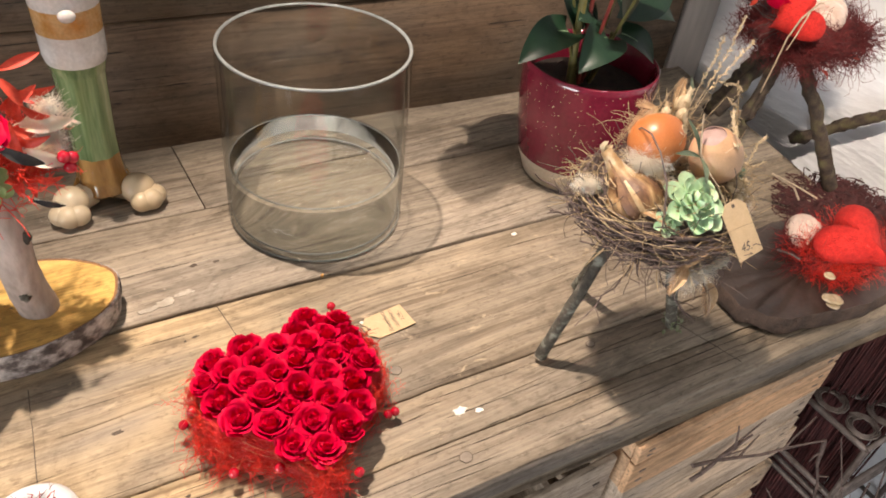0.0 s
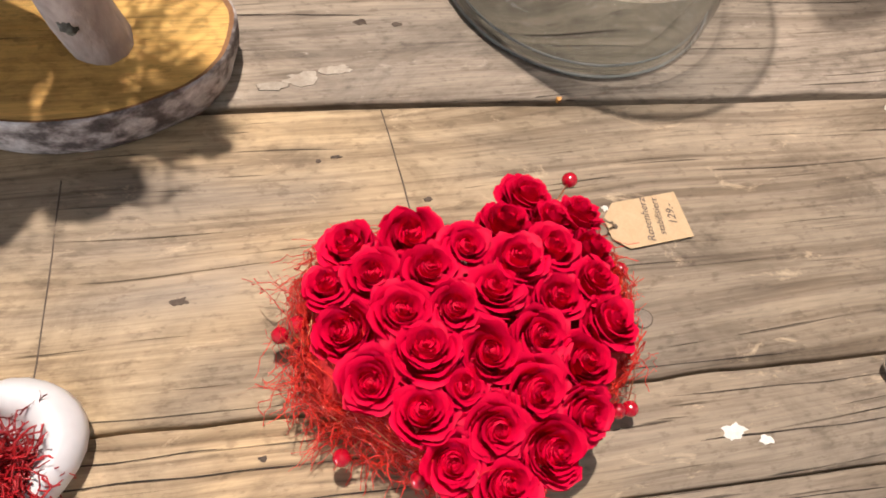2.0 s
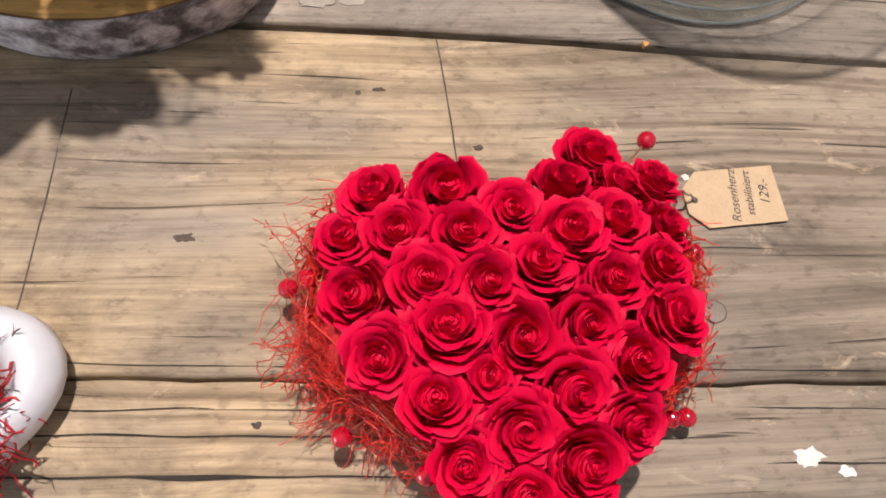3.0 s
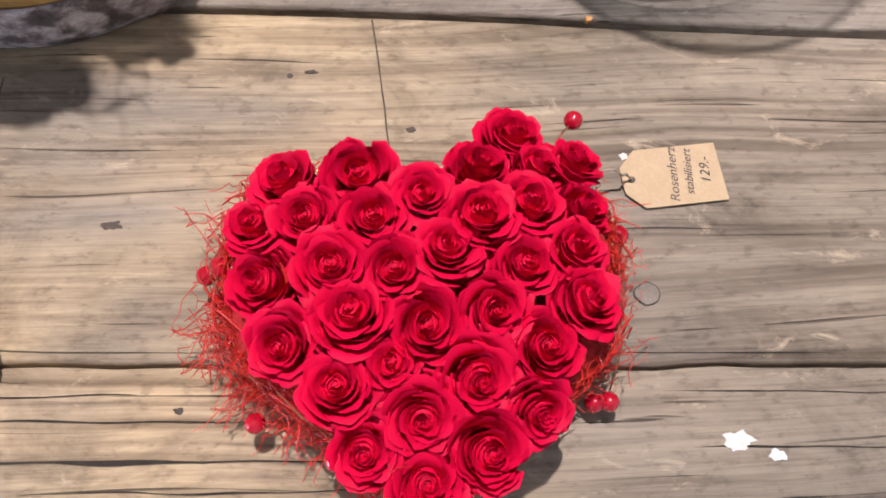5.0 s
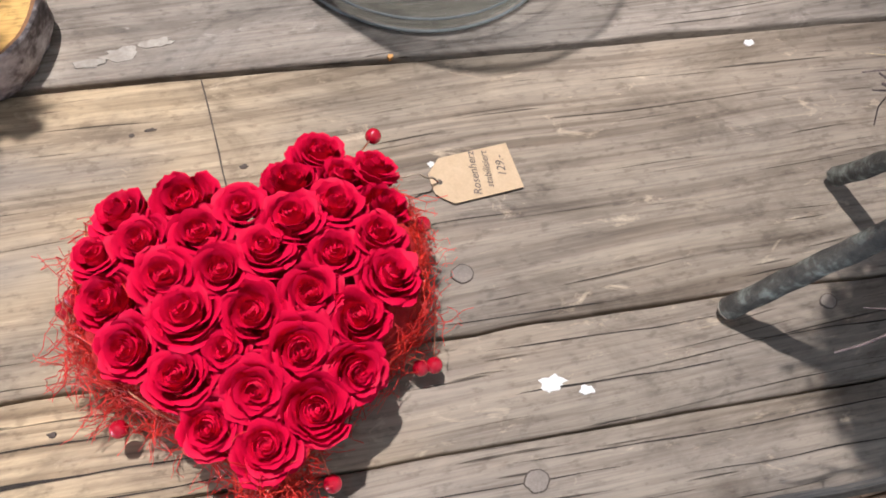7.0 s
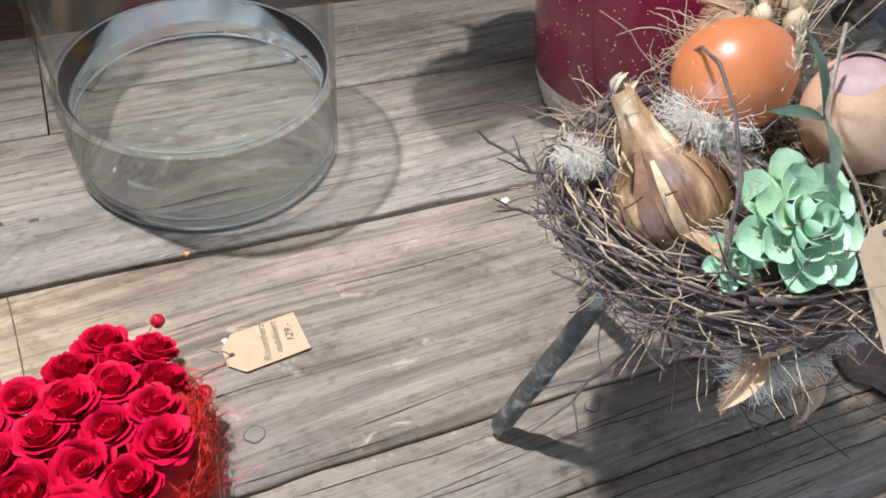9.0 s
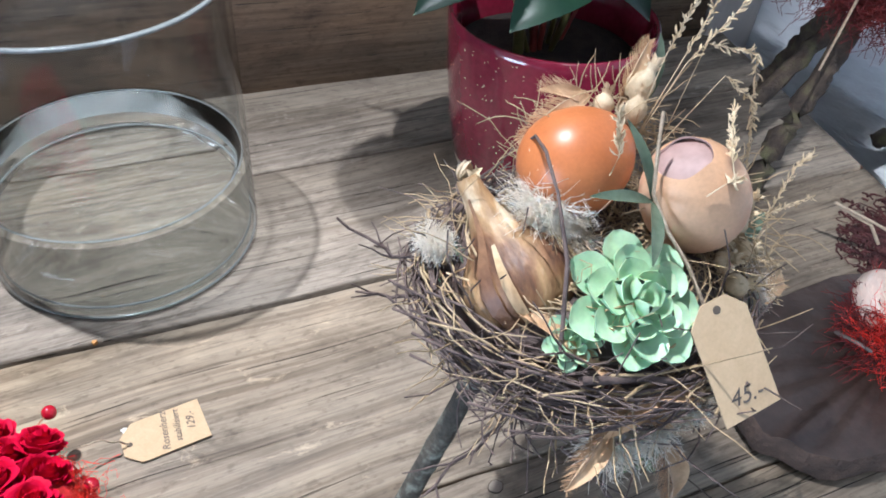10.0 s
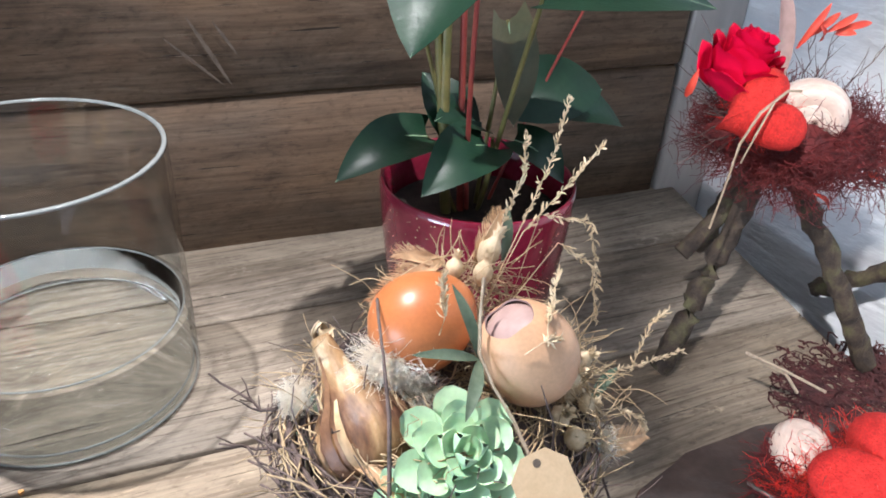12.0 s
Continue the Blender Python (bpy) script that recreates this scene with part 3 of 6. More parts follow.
def spot(c, rx, ry, mat, name, z=0.0007, label="", n=26, seed=1.0, irr=1.0):
    """A flat irregular fleck lying on the boards."""
    pts = []
    for k in range(n):
        a = k * math.tau / n
        s = 1 + irr * 0.6 * noise.noise((math.cos(a) * 1.7 + seed, math.sin(a) * 1.7, seed * 3)) + irr * 0.25 * noise.noise((math.cos(a) * 4.5 + seed, math.sin(a) * 4.5, seed * 5))
        pts.append((c[0] + rx * s * math.cos(a), c[1] + ry * s * math.sin(a), z))
    low = [(x, y, -0.001) for x, y, _ in pts]
    b = Build().add(pts, [tuple(range(n))]).sheet([low, pts], loop=True)
    return part(name, b, mat, table, label, smooth=False)


spot((0.149, -0.2105), 0.0075, 0.0042, M_FLAKE, "paint_flake", label="fleck of white paint", seed=2.3)
spot((0.1655, -0.217), 0.0032, 0.0024, M_FLAKE, "paint_flake", label="fleck of white paint", seed=5.1)
spot((0.338, -0.022), 0.004, 0.0022, M_FLAKE, "paint_flake", label="fleck of white paint", seed=1.1)
spot((0.118, -0.076), 0.002, 0.0016, M_FLAKE, "paint_flake", label="fleck of white paint", seed=7.7)
for i, (x, y, rx, ry) in enumerate(((-0.043, 0.027, 0.011, 0.005), (-0.022, 0.033, 0.009, 0.0035), (-0.06, 0.023, 0.009, 0.003))):
    spot((x, y), rx, ry, M_STAIN, "lime_stain", 0.0006 + 0.00012 * i, "pale rubbed stain", seed=i * 2.7 + 0.4)
spot((0.11, 0.0015), 0.0018, 0.0014, M_ORANGE, "crumb", 0.0016, "orange crumb in the joint")
for i, (x, y, r) in enumerate(((0.1195, -0.1445, 0.0062), (0.129, -0.2535, 0.0065), (0.31, -0.197, 0.005))):
    spot((x, y), r, r * 0.85, M_HOLE, "knot_ring", 0.00065, "dark ring of a knot", seed=i + 11, n=24, irr=0.25)
    spot((x, y), r * 0.88, r * 0.75, M_KNOT, "knot", 0.0009, "grey knot in the wood", seed=i + 11, n=24, irr=0.25)
for i, (x, y, rx, ry) in enumerate(((-0.116, -0.105, 0.004, 0.002), (-0.003, 0.069, 0.004, 0.0022), (0.02, 0.066, 0.003, 0.0015), (-0.083, -0.187, 0.002, 0.0012), (-0.03, -0.028, 0.003, 0.001), (0.017, -0.06, 0.0022, 0.0018), (-0.04, -0.03, 0.0015, 0.0012))):
    spot((x, y), rx, ry, M_HOLE, "dent", 0.0006, "small dark dent", seed=i + 3)
# open fissures along the grain
random.seed(77)
for v0, x0, x1, w in ((-0.1957, -0.3, -0.02, 0.0007), (-0.2105, -0.26, 0.0, 0.0009), (-0.2385, 0.12, 0.62, 0.0007), (-0.2565, 0.2, 0.66, 0.0006), (-0.2475, 0.02, 0.17, 0.0005), (-0.1815, 0.12, 0.26, 0.0004),
                      (-0.1655, 0.1, 0.2, 0.0004), (-0.197, 0.25, 0.5, 0.0005), (-0.206, 0.13, 0.24, 0.0005), (-0.217, 0.3, 0.6, 0.0005), (-0.184, 0.33, 0.6, 0.0005), (-0.222, -0.12, 0.02, 0.0005), (-0.185, -0.22, -0.1, 0.0004),
                      (0.048, -0.35, -0.05, 0.0005), (0.105, 0.25, 0.4, 0.0005), (0.075, -0.12, 0.02, 0.0004), (0.2, 0.1, 0.5, 0.0006), (-0.245, 0.36, 0.7, 0.0006)):
    f_ = line(v0, 0.0022, v0 * 91)
    pts_ = [x0 + (x1 - x0) * k / 40 for k in range(41)]
    wid = [w * math.sin(math.pi * (k + 0.5) / 41) ** 0.5 * (0.35 + 1.1 * abs(noise.noise((x * 23, v0 * 50, 2)))) for k, x in enumerate(pts_)]
    part("fissure", Build().sheet([[(x, f_(x) - q, 0.0006) for x, q in zip(pts_, wid)], [(x, f_(x) + q, 0.0006) for x, q in zip(pts_, wid)]]), M_CRACK, table, "dark open fissure along the grain", smooth=False)
# saw line and scratches across the boards
for x0, y0, x1, y1, w in ((0.0, 0.002, 0.010, -0.125, 0.0005), (0.405, -0.19, 0.436, -0.282, 0.0005), (-0.172, -0.03, -0.185, -0.17, 0.0004)):
    b = Build().tube(bend((x0, y0, 0.0), (x1, y1, 0.0), 0.0008, 10, 0.0003, (1, 0, 0)), w, w, 6)
    part("scratch", b, M_HOLE, table, "thin dark scratch across the grain")


def curls(b, c, size, count, r, length=0.03, m=0, curl=1.0):
    """Short crinkled fibres tangled in a cushion of the half-sizes given."""
    c = Vector(c)
    for i in range(count):
        q = Vector((rnd(-1, 1), rnd(-1, 1), rnd(-1, 1)))
        if q.length > 1:
            q.normalize()
            q *= rnd(0.8, 1.05)
        p = c + Vector((q.x * size[0], q.y * size[1], q.z * size[2]))
        d = Vector((rnd(-1, 1), rnd(-1, 1), rnd(-0.6, 0.6))).normalized()
        pts, step = [p.copy()], length * rnd(0.5, 1.3) / 6
        for k in range(6):
            d = (d + Vector((rnd(-1, 1), rnd(-1, 1), rnd(-1, 1))) * 0.55 * curl - (p - c) * (3.0 if (p - c).length > max(size) else 0.0)).normalized()
            p = p + d * step
            p.z = max(p.z, 0.0015)
            pts.append(p.copy())
        b.tube(pts, r * rnd(0.7, 1.2), r * 0.5, 3, m, caps=False)
    return b


# ---- the heart of red roses ----
def rose_mesh(name, seed, open_=1.0):
    """A rose of about unit radius: a tight whorl and rings of upright thin petals with pointed, turned-out lips."""
    random.seed(seed)
    petals = []
    # radius of the ring, petals, height, how far the lip turns out
    rings = ((0.05, 2, 1.06, 0.02), (0.12, 2, 1.07, 0.03), (0.20, 3, 1.09, 0.05), (0.29, 3, 1.08, 0.07), (0.39, 3, 1.06, 0.10), (0.50, 4, 1.02, 0.13), (0.63, 4, 0.94, 0.15), (0.77, 5, 0.82, 0.17), (0.90, 5, 0.62, 0.17))
    lean = rnd(0, math.tau)
    for ri, (rad, cnt, top, flare) in enumerate(rings):
        turn = rnd(0, math.tau)
        for c in range(cnt):
            a0 = turn + c * math.tau / cnt + rnd(-0.25, 0.25)
            half = math.pi / cnt * (1.5 if ri < 5 else 1.28)
            r_, t_ = rad * rnd(0.93, 1.07), top * rnd(0.94, 1.05)
            fl = flare * open_ * rnd(0.55, 1.35)
            ph, ph2 = rnd(0, 9), rnd(0, 9)
            tuck = (0.035 + 0.07 * rad) * rnd(0.7, 1.3)
            point = rnd(0.02, 0.13) * (0.4 + rad)
            rows = []
            for i in range(9):
                v = i / 8
                row = []
                for j in range(11):
                    u = j / 5 - 1
                    bulge = math.sin(min(1.0, v * 1.2) * math.pi / 2)
                    lip = max(0.0, v - 0.62) / 0.38
                    edge = abs(u) ** 2.4
                    tip = max(0.0, 1 - abs(u) * 1.5)
                    wave = (0.018 * math.sin(u * 7 + ph) + 0.012 * math.sin(u * 13 + ph2)) * (0.5 + rad)
                    rr = r_ * (0.42 + 0.58 * bulge) + fl * lip ** 2 * (1 - 0.5 * edge) + point * tip * lip ** 2 + tuck * u + wave * v
                    if ri < 4:
                        rr *= 1 - 0.12 * lip ** 1.5
                    zz = t_ * v - 0.62 * fl * lip ** 3 - (0.26 if ri > 5 else 0.12) * edge * v + wave * 1.3 * v - 0.1
                    an = a0 + u * half * (0.55 + 0.45 * bulge)
                    row.append((rr * math.cos(an) + 0.05 * math.cos(lean) * v, rr * math.sin(an) + 0.05 * math.sin(lean) * v, zz))
                rows.append(row)
            petals.append(Build().sheet(rows).mesh("petal", M_ROSE))
    return Build().ball((0, 0, 0.42), 0.46, 0.46, 0.42, n=8).mesh(name, M_ROSE), petals


def rose(kind, parent, at, label=""):
    core, petals = ROSES[kind]
    r_ = part("rose", core, None, parent, label, at=at)
    for p in petals:
        part("petal", p, None, r_)
    return r_


ROSES = [rose_mesh("rose", 11 + i, (1.0, 0.7, 1.2, 0.9, 1.1)[i]) for i in range(5)]
random.seed(5)

heart = thing("rose_heart", "heart-shaped arrangement of red preserved roses with red sisal", "flower arrangement")
HX, HY = 0.017, -0.155


def heart_edge(a, k=1.0):
    """Outline of the heart, turned a little, round its middle."""
    x, y = 16 * math.sin(a) ** 3, 13 * math.cos(a) - 5 * math.cos(2 * a) - 2 * math.cos(3 * a) - math.cos(4 * a)
    if y < 0:
        x *= 1 + 0.4 * math.sin(math.pi * min(1.0, -y / 17))
    x, y = x / 16 * 0.080 * k, (y + 2.0) / 16 * (0.070 if y > -2 else 0.086) * k - 0.004
    c, s = math.cos(-0.06), math.sin(-0.06)
    return HX + x * c - y * s, HY + x * s + y * c


rows = []
for z, k in ((0.001, 0.86), (0.012, 0.98), (0.028, 0.98), (0.042, 0.9), (0.047, 0.6), (0.049, 0.05)):
    rows.append([(*heart_edge(q * math.tau / 64, k * (1 + 0.03 * noise.noise((q * 0.7, z * 60, 0)))), z) for q in range(64)])
part("base", Build().sheet(list(reversed(rows)), loop=True), M_HEARTBASE, heart, "matted red fibre base")

ROSE_AT = ((-33, -110, 1), (-6, -107, 1.1), (-26, -124, 1), (-2, -126, 1), (17, -117, .86), (-46, -127, .85), (-40, -148, 1), (-18, -145, 1.02), (5, -146, .98), (25, -141, .95), (38, -128, 1.08), (40, -106, 1), (62, -105, .96),
           (56, -89, .95), (78, -103, .85), (58, -123, 1), (79, -122, .95), (74, -140, .9), (54, -147, 1), (74, -162, 1.05), (41, -162, 1), (17, -168, 1.02), (-10, -166, 1.08), (-33, -172, 1), (4, -182, .85), (32, -185, 1.1), (59, -177, 1.02),
           (53, -196, .98), (-16, -190, 1), (14, -198, 1), (-6, -209, .95), (35, -211, 1.08), (14, -221, 1.05))
for i, (x, y, s) in enumerate(ROSE_AT):
    x, y = x / 1000, y / 1000
    out = Vector((x - HX, y - HY, 0))
    far = min(1.0, out.length / 0.075)
    tilt = Matrix.Rotation(rnd(-0.2, 0.2), 4, "X") @ Matrix.Rotation(0.42 * far ** 2 + rnd(-0.15, 0.15), 4, Vector((-out.y, out.x, 0)).normalized() if out.length > 0.001 else Vector((1, 0, 0)))
    size = 0.0139 * s
    m = Matrix.Translation((x, y, 0.0505 - 0.012 * far ** 2 + rnd(-0.002, 0.002))) @ tilt @ Matrix.Rotation(rnd(0, 6.28), 4, "Z") @ Matrix.Diagonal((size, size * rnd(0.92, 1.06), size * 1.15, 1))
    rose(i % 5, heart, m)

fib = Build()
for i in range(900):
    a = rnd(0, math.tau)
    k0, k1 = rnd(0.8, 1.02), rnd(0.85, 1.1)
    x0, y0 = heart_edge(a, k0)
    x1, y1 = heart_edge(a + rnd(-0.5, 0.5), k1)
    z0_, z1_ = rnd(0.004, 0.046), rnd(0.003, 0.044)
    fib.tube(bend((x0, y0, z0_), (x1, y1, z1_), rnd(-0.004, 0.007), 6, 0.003, (rnd(-1, 1), rnd(-1, 1), rnd(0, 1))), 0.00034, 0.00022, 3, caps=False)
for i in range(260):
    a = rnd(0, math.tau)
    x0, y0 = heart_edge(a, 0.98)
    x1, y1 = heart_edge(a + rnd(-0.35, 0.35), rnd(1.05, 1.24))
    fib.tube(bend((x0, y0, rnd(0.003, 0.035)), (x1, y1, rnd(0.002, 0.02)), rnd(-0.008, 0.008), 7, 0.003, (rnd(-1, 1), rnd(-1, 1), 0.2)), 0.00022, 0.00014, 3, caps=False)
for i in range(900):
    a = rnd(1.3, 5.0)
    x0, y0 = heart_edge(a, rnd(0.9, 1.03))
    x1, y1 = heart_edge(a + rnd(-0.3, 0.3), rnd(0.92, 1.05))
    fib.tube(bend((x0, y0, rnd(0.002, 0.046)), (x1, y1, rnd(0.002, 0.044)), rnd(-0.003, 0.006), 5, 0.002, (rnd(-1, 1), rnd(-1, 1), rnd(0, 1))), 0.00034, 0.00022, 3, caps=False)
for i in range(70):
    a = rnd(2.7, 4.6)
    x0, y0 = heart_edge(a, rnd(0.93, 1.0))
    curls(fib, (x0, y0, rnd(0.006, 0.036)), (0.010, 0.010, 0.008), 14, 0.0003, 0.022)
for i in range(70):
    a = rnd(0, math.tau)
    x0, y0 = heart_edge(a, 0.98)
    x1, y1 = heart_edge(a + rnd(-0.5, 0.5), rnd(1.1, 1.34))
    fib.tube(bend((x0, y0, rnd(0.01, 0.035)), (x1, y1, rnd(0.002, 0.03)), rnd(-0.014, 0.014), 9, 0.002, (rnd(-1, 1), rnd(-1, 1), 0.2)), 0.0003, 0.0002, 3, caps=False)
part("sisal", fib, M_SISAL, heart, "loose red sisal threads", kind="stuff")
for i in range(26):
    a = rnd(2.2, 5.6)
    x0, y0 = heart_edge(a, 0.99)
    x1, y1 = heart_edge(a + rnd(0.25, 0.6), 1.0)
    part("wire", Build().tube(bend((x0, y0, rnd(0.01, 0.045)), (x1, y1, rnd(0.01, 0.045)), 0.004, 6, 0.001, (rnd(-1, 1), rnd(-1, 1), 0.3)), 0.00035, n=4), M_WIRE, heart, "twisted copper wire")
part("wire", Build().tube(bend((0.098, -0.165, 0.03), (0.0935, -0.188, 0.012), 0.002, 6), 0.0004, n=4), M_WIRE, heart, "twisted copper wire")
BEAD = Build().ball((0, 0, 0), 0.0042, n=10).mesh("bead", M_BEAD)
for x, y, z in ((-0.070, -0.136, 0.02), (-0.061, -0.149, 0.028), (-0.062, -0.137, 0.034), (-0.049, -0.196, 0.02), (-0.018, -0.212, 0.028), (0.085, -0.076, 0.036), (0.100, -0.127, 0.03), (0.086, -0.193, 0.012), (0.0925, -0.193, 0.012), (0.037, -0.238, 0.02)):
    bead = part("bead", BEAD, None, heart, at=pose(x, y, z))
    inward = Vector((HX - x, HY - y, 0.028 - z)) * 0.28
    part("bead_wire", Build().tube(bend((0, 0, 0), inward, 0.002, 5), 0.00045, n=4), M_WIRE, bead, "thin copper wire")


# ---- price tags ----
def tag(at, w, h, lines, label, ink, hole_x):
    """A kraft card with clipped corners at one end, an eyelet and handwriting."""
    t = thing("price_tag", label, "price tag", group="price tags")
    t.matrix_basis = at
    c = h * 0.28
    out = [(-w / 2, -h / 2 + c), (-w / 2 + c, -h / 2), (w / 2, -h / 2), (w / 2, h / 2), (-w / 2 + c, h / 2), (-w / 2, h / 2 - c)]
    th = 0.0005
    ring = [(hole_x + 0.0017 * math.cos(k * math.tau / 12), 0.0017 * math.sin(k * math.tau / 12)) for k in range(12)]
    top = [(x, y, th) for x, y in out]
    b = Build().add(top, [tuple(range(6))]).add([(x, y, 0) for x, y in out], [tuple(reversed(range(6)))]).sheet([[(x, y, 0) for x, y in out], top], loop=True)
    part("card", b, M_CARD, t, smooth=False)
    part("eyelet", Build().add([(x, y, th + 0.0002) for x, y in ring], [tuple(range(12))]), M_HOLE, t, "dark punched hole", smooth=False)
    for words, x, y, size, turn in lines:
        cu = bpy.data.curves.new("writing", "FONT")
        cu.body, cu.size, cu.align_x, cu.align_y, cu.shear = words, size, "CENTER", "CENTER", 0.25
        tmp = bpy.data.objects.new("writing", cu)
        me = bpy.data.meshes.new_from_object(tmp)
        me.materials.clear()
        me.materials.append(ink)
        bpy.data.objects.remove(tmp)
        part("writing", me, None, t, "thin black handwriting", at=pose(x, y, th + 0.0003, 0, 0, turn))
    return t


tag(pose(0.1395, -0.0875, 0.0016, 0, 0, 5), 0.049, 0.030, (("Rosenherz", 0.0005, 0.0005, 0.0066, 82), ("stabilisiert", 0.0082, 0.001, 0.0058, 82), ("129.-", 0.0165, 0.001, 0.0068, 82)), "kraft card price tag lying on the table beside roses", M_INK, -0.020)
string = Build().tube(bend((0.119, -0.0895, 0.003), (0.096, -0.093, 0.02), 0.004, 6, 0.001), 0.0006, n=4)
part("string", string, M_TWINE, heart, "thin tag string")


# ---- the glass cylinder with water ----
vase = thing("glass_vase", "large clear glass cylinder vase half filled with water", "vase", (0.1492, 0.1085, 0.0))
RV, HV = 0.0965, 0.205
LEVEL = 0.069
part("cylinder", Build().lathe([(RV, LEVEL), (RV, HV - 0.001)], 96).lathe([(RV - 0.0042, HV - 0.001), (RV - 0.0042, LEVEL)], 96), M_GLASS, vase, "clear cylinder wall")
part("lower_wall", Build().lathe([(RV - 0.004, 0.0006), (RV - 0.0012, 0.002), (RV, 0.006), (RV, LEVEL)], 96), M_SHADEGLASS, vase, "cylinder wall below the waterline, tinted grey for shade")
part("bottom", Build().lathe([(0.0, 0.0012), (RV - 0.010, 0.0012), (RV - 0.005, 0.003)], 96), M_GLASSBASE, vase, "thick clear glass bottom")
for z, dr in ((0.0035, 0.0008), (0.0105, 0.0042)):
    part("base_ring", Build().lathe([(RV - dr - 0.0011 + 0.0011 * math.cos(k * math.tau / 8), z + 0.0011 * math.sin(k * math.tau / 8)) for k in range(9)], 96), M_RIM, vase, "bright ring of the thick glass foot")
part("rim", Build().lathe([(RV - 0.0040, HV - 0.0014), (RV - 0.0034, HV + 0.0003), (RV - 0.0008, HV + 0.0003), (RV - 0.0001, HV - 0.0014), (RV - 0.0040, HV - 0.0014)], 96), M_RIM, vase, "polished grey rim")
water = part("water", Build().lathe([(RV - 0.0075, 0.0018), (RV - 0.0052, 0.008), (RV - 0.0047, 0.014), (RV - 0.0047, LEVEL + 0.0016), (RV - 0.0056, LEVEL + 0.0006), (RV - 0.009, LEVEL), (0.0, LEVEL)], 288), M_WATER, vase, "clear still water")
water.visible_shadow = False
# solid grey ring added as the highlight along the meniscus
part("waterline", Build().lathe([(RV - 0.0052 + 0.0007 * math.cos(k * math.tau / 8), LEVEL + 0.0012 + 0.0007 * math.sin(k * math.tau / 8)) for k in range(9)], 96), M_RIM, vase, "thin grey ring standing in for the bright line at the water's edge")


# ---- sticks, nests and dry things ----
def twist(a, b, r, n=10, knots=0.2, crook=0.004):
    pts = bend(a, b, 0.0, n, crook)
    out = Build()
    out.tube(pts, r, r * 0.85, 9, rough=knots * 0.35)
    return out


def nest(b, c, R, r, count, thick, flat=0.8, m=0, wild=0.12):
    """Twigs laid round and round in a bowl."""
    c = Vector(c)
    for i in range(count):
        a0, span = rnd(0, math.tau), rnd(0.7, 2.2)
        th = rnd(0, math.tau)
        dr, dz = r * math.cos(th) * rnd(0.5, 1), r * flat * math.sin(th) * rnd(0.5, 1)
        pts = []
        drift, rise = rnd(-0.25, 0.25), rnd(-0.3, 0.3)
        ph = rnd(0, 6)
        for k in range(8):
            t = k / 7
            a = a0 + span * t
            rr = R + dr + r * drift * (t - 0.5) * 2 + R * wild * 0.35 * max(0, abs(t - 0.5) - 0.3) * rnd(0.2, 2.5) * (1 if dr > -0.2 * r else -1)
            zz = dz + r * rise * (t - 0.5) * 2 + 0.0016 * math.sin(ph + t * 9) + rnd(-1, 1) * thick * 1.3
            rr += rnd(-1, 1) * thick * 1.8 + 0.002 * math.sin(ph * 2 + t * 6)
            pts.append(c + Vector((rr * math.cos(a), rr * math.sin(a), zz)))
        b.tube(pts, thick * rnd(0.6, 1.4), thick * rnd(0.3, 0.7), 4, m, caps=False)
    return b


def hairs(b, c, R, count, r=0.0006, flat=0.5, lift=0.0, length=(0.4, 1.0), gap=None):
    c = Vector(c)
    for i in range(count):
        a = rnd(0, math.tau)
        k = rnd(0.1, 0.8)
        p = c + Vector((R * k * math.cos(a), R * k * math.sin(a), rnd(-flat, flat) * R * 0.6))
        q_ = c + Vector((R * math.cos(a + rnd(-0.9, 0.9)) * rnd(*length) * 1.25, R * math.sin(a + rnd(-0.9, 0.9)) * rnd(*length) * 1.25, rnd(-flat, flat) * R + lift))
        if gap and (q_ - gap).length < 0.034:
            continue
        b.tube(bend(p, q_, rnd(-0.3, 0.3) * R, 6, R * 0.06, (rnd(-1, 1), rnd(-1, 1), rnd(-1, 1))), r * rnd(0.6, 1.3), r * 0.4, 3, caps=False)
    return b


def sprig(b, a, z, r=0.0006, m=0, n=4):
    """A fine branching twig from a to z."""
    pts = bend(a, z, rnd(-0.004, 0.004), 6, 0.002)
    b.tube(pts, r, r * 0.5, 4, m)
    d = (Vector(z) - Vector(a)).length
    for i in range(n):
        p = pts[random.randint(1, 4)]
        q = p + (Vector(z) - Vector(a)).normalized() * d * 0.18 + Vector((rnd(-1, 1), rnd(-1, 1), rnd(-0.3, 1))) * d * 0.2
        b.tube(bend(p, q, 0, 3, 0.0008), r * 0.6, r * 0.3, 3, m)
    return b


def feather(b, base, tip, width, up, m=0, n=90, quill=1):
    """A quill with fine barbs along both sides."""
    base, tip = Vector(base), Vector(tip)
    pts = bend(base, tip, (tip - base).length * 0.12, 8)
    b.tube(pts, 0.0005, 0.0002, 3, quill)
    b.blade(base.lerp(tip, 0.1), tip, width * 1.0, up, 0.12, rnd(0.1, 0.4), 10, 0.8, m)
    d = (tip - base).normalized()
    side = d.cross(Vector(up)).normalized()
    for i in range(n):
        t = 0.12 + 0.86 * i / n
        p = pts[int(t * 8)].lerp(pts[min(8, int(t * 8) + 1)], t * 8 - int(t * 8))
        w = 0.85 * width * math.sin(math.pi * (0.15 + 0.8 * t)) ** 0.7
        for s in (-1, 1):
            q = p + side * s * w * rnd(0.6, 1.15) + d * w * rnd(0.9, 1.7) + Vector(up) * rnd(-0.2, 0.25) * w
            mid = p.lerp(q, 0.55) + d * w * -0.12
            ww = d * (tip - base).length / n * rnd(0.4, 0.9)
            b.add([p - ww * 0.5, p + ww * 0.5, mid + ww, q, mid - ww], [(0, 1, 2, 3, 4)], m)
    return b


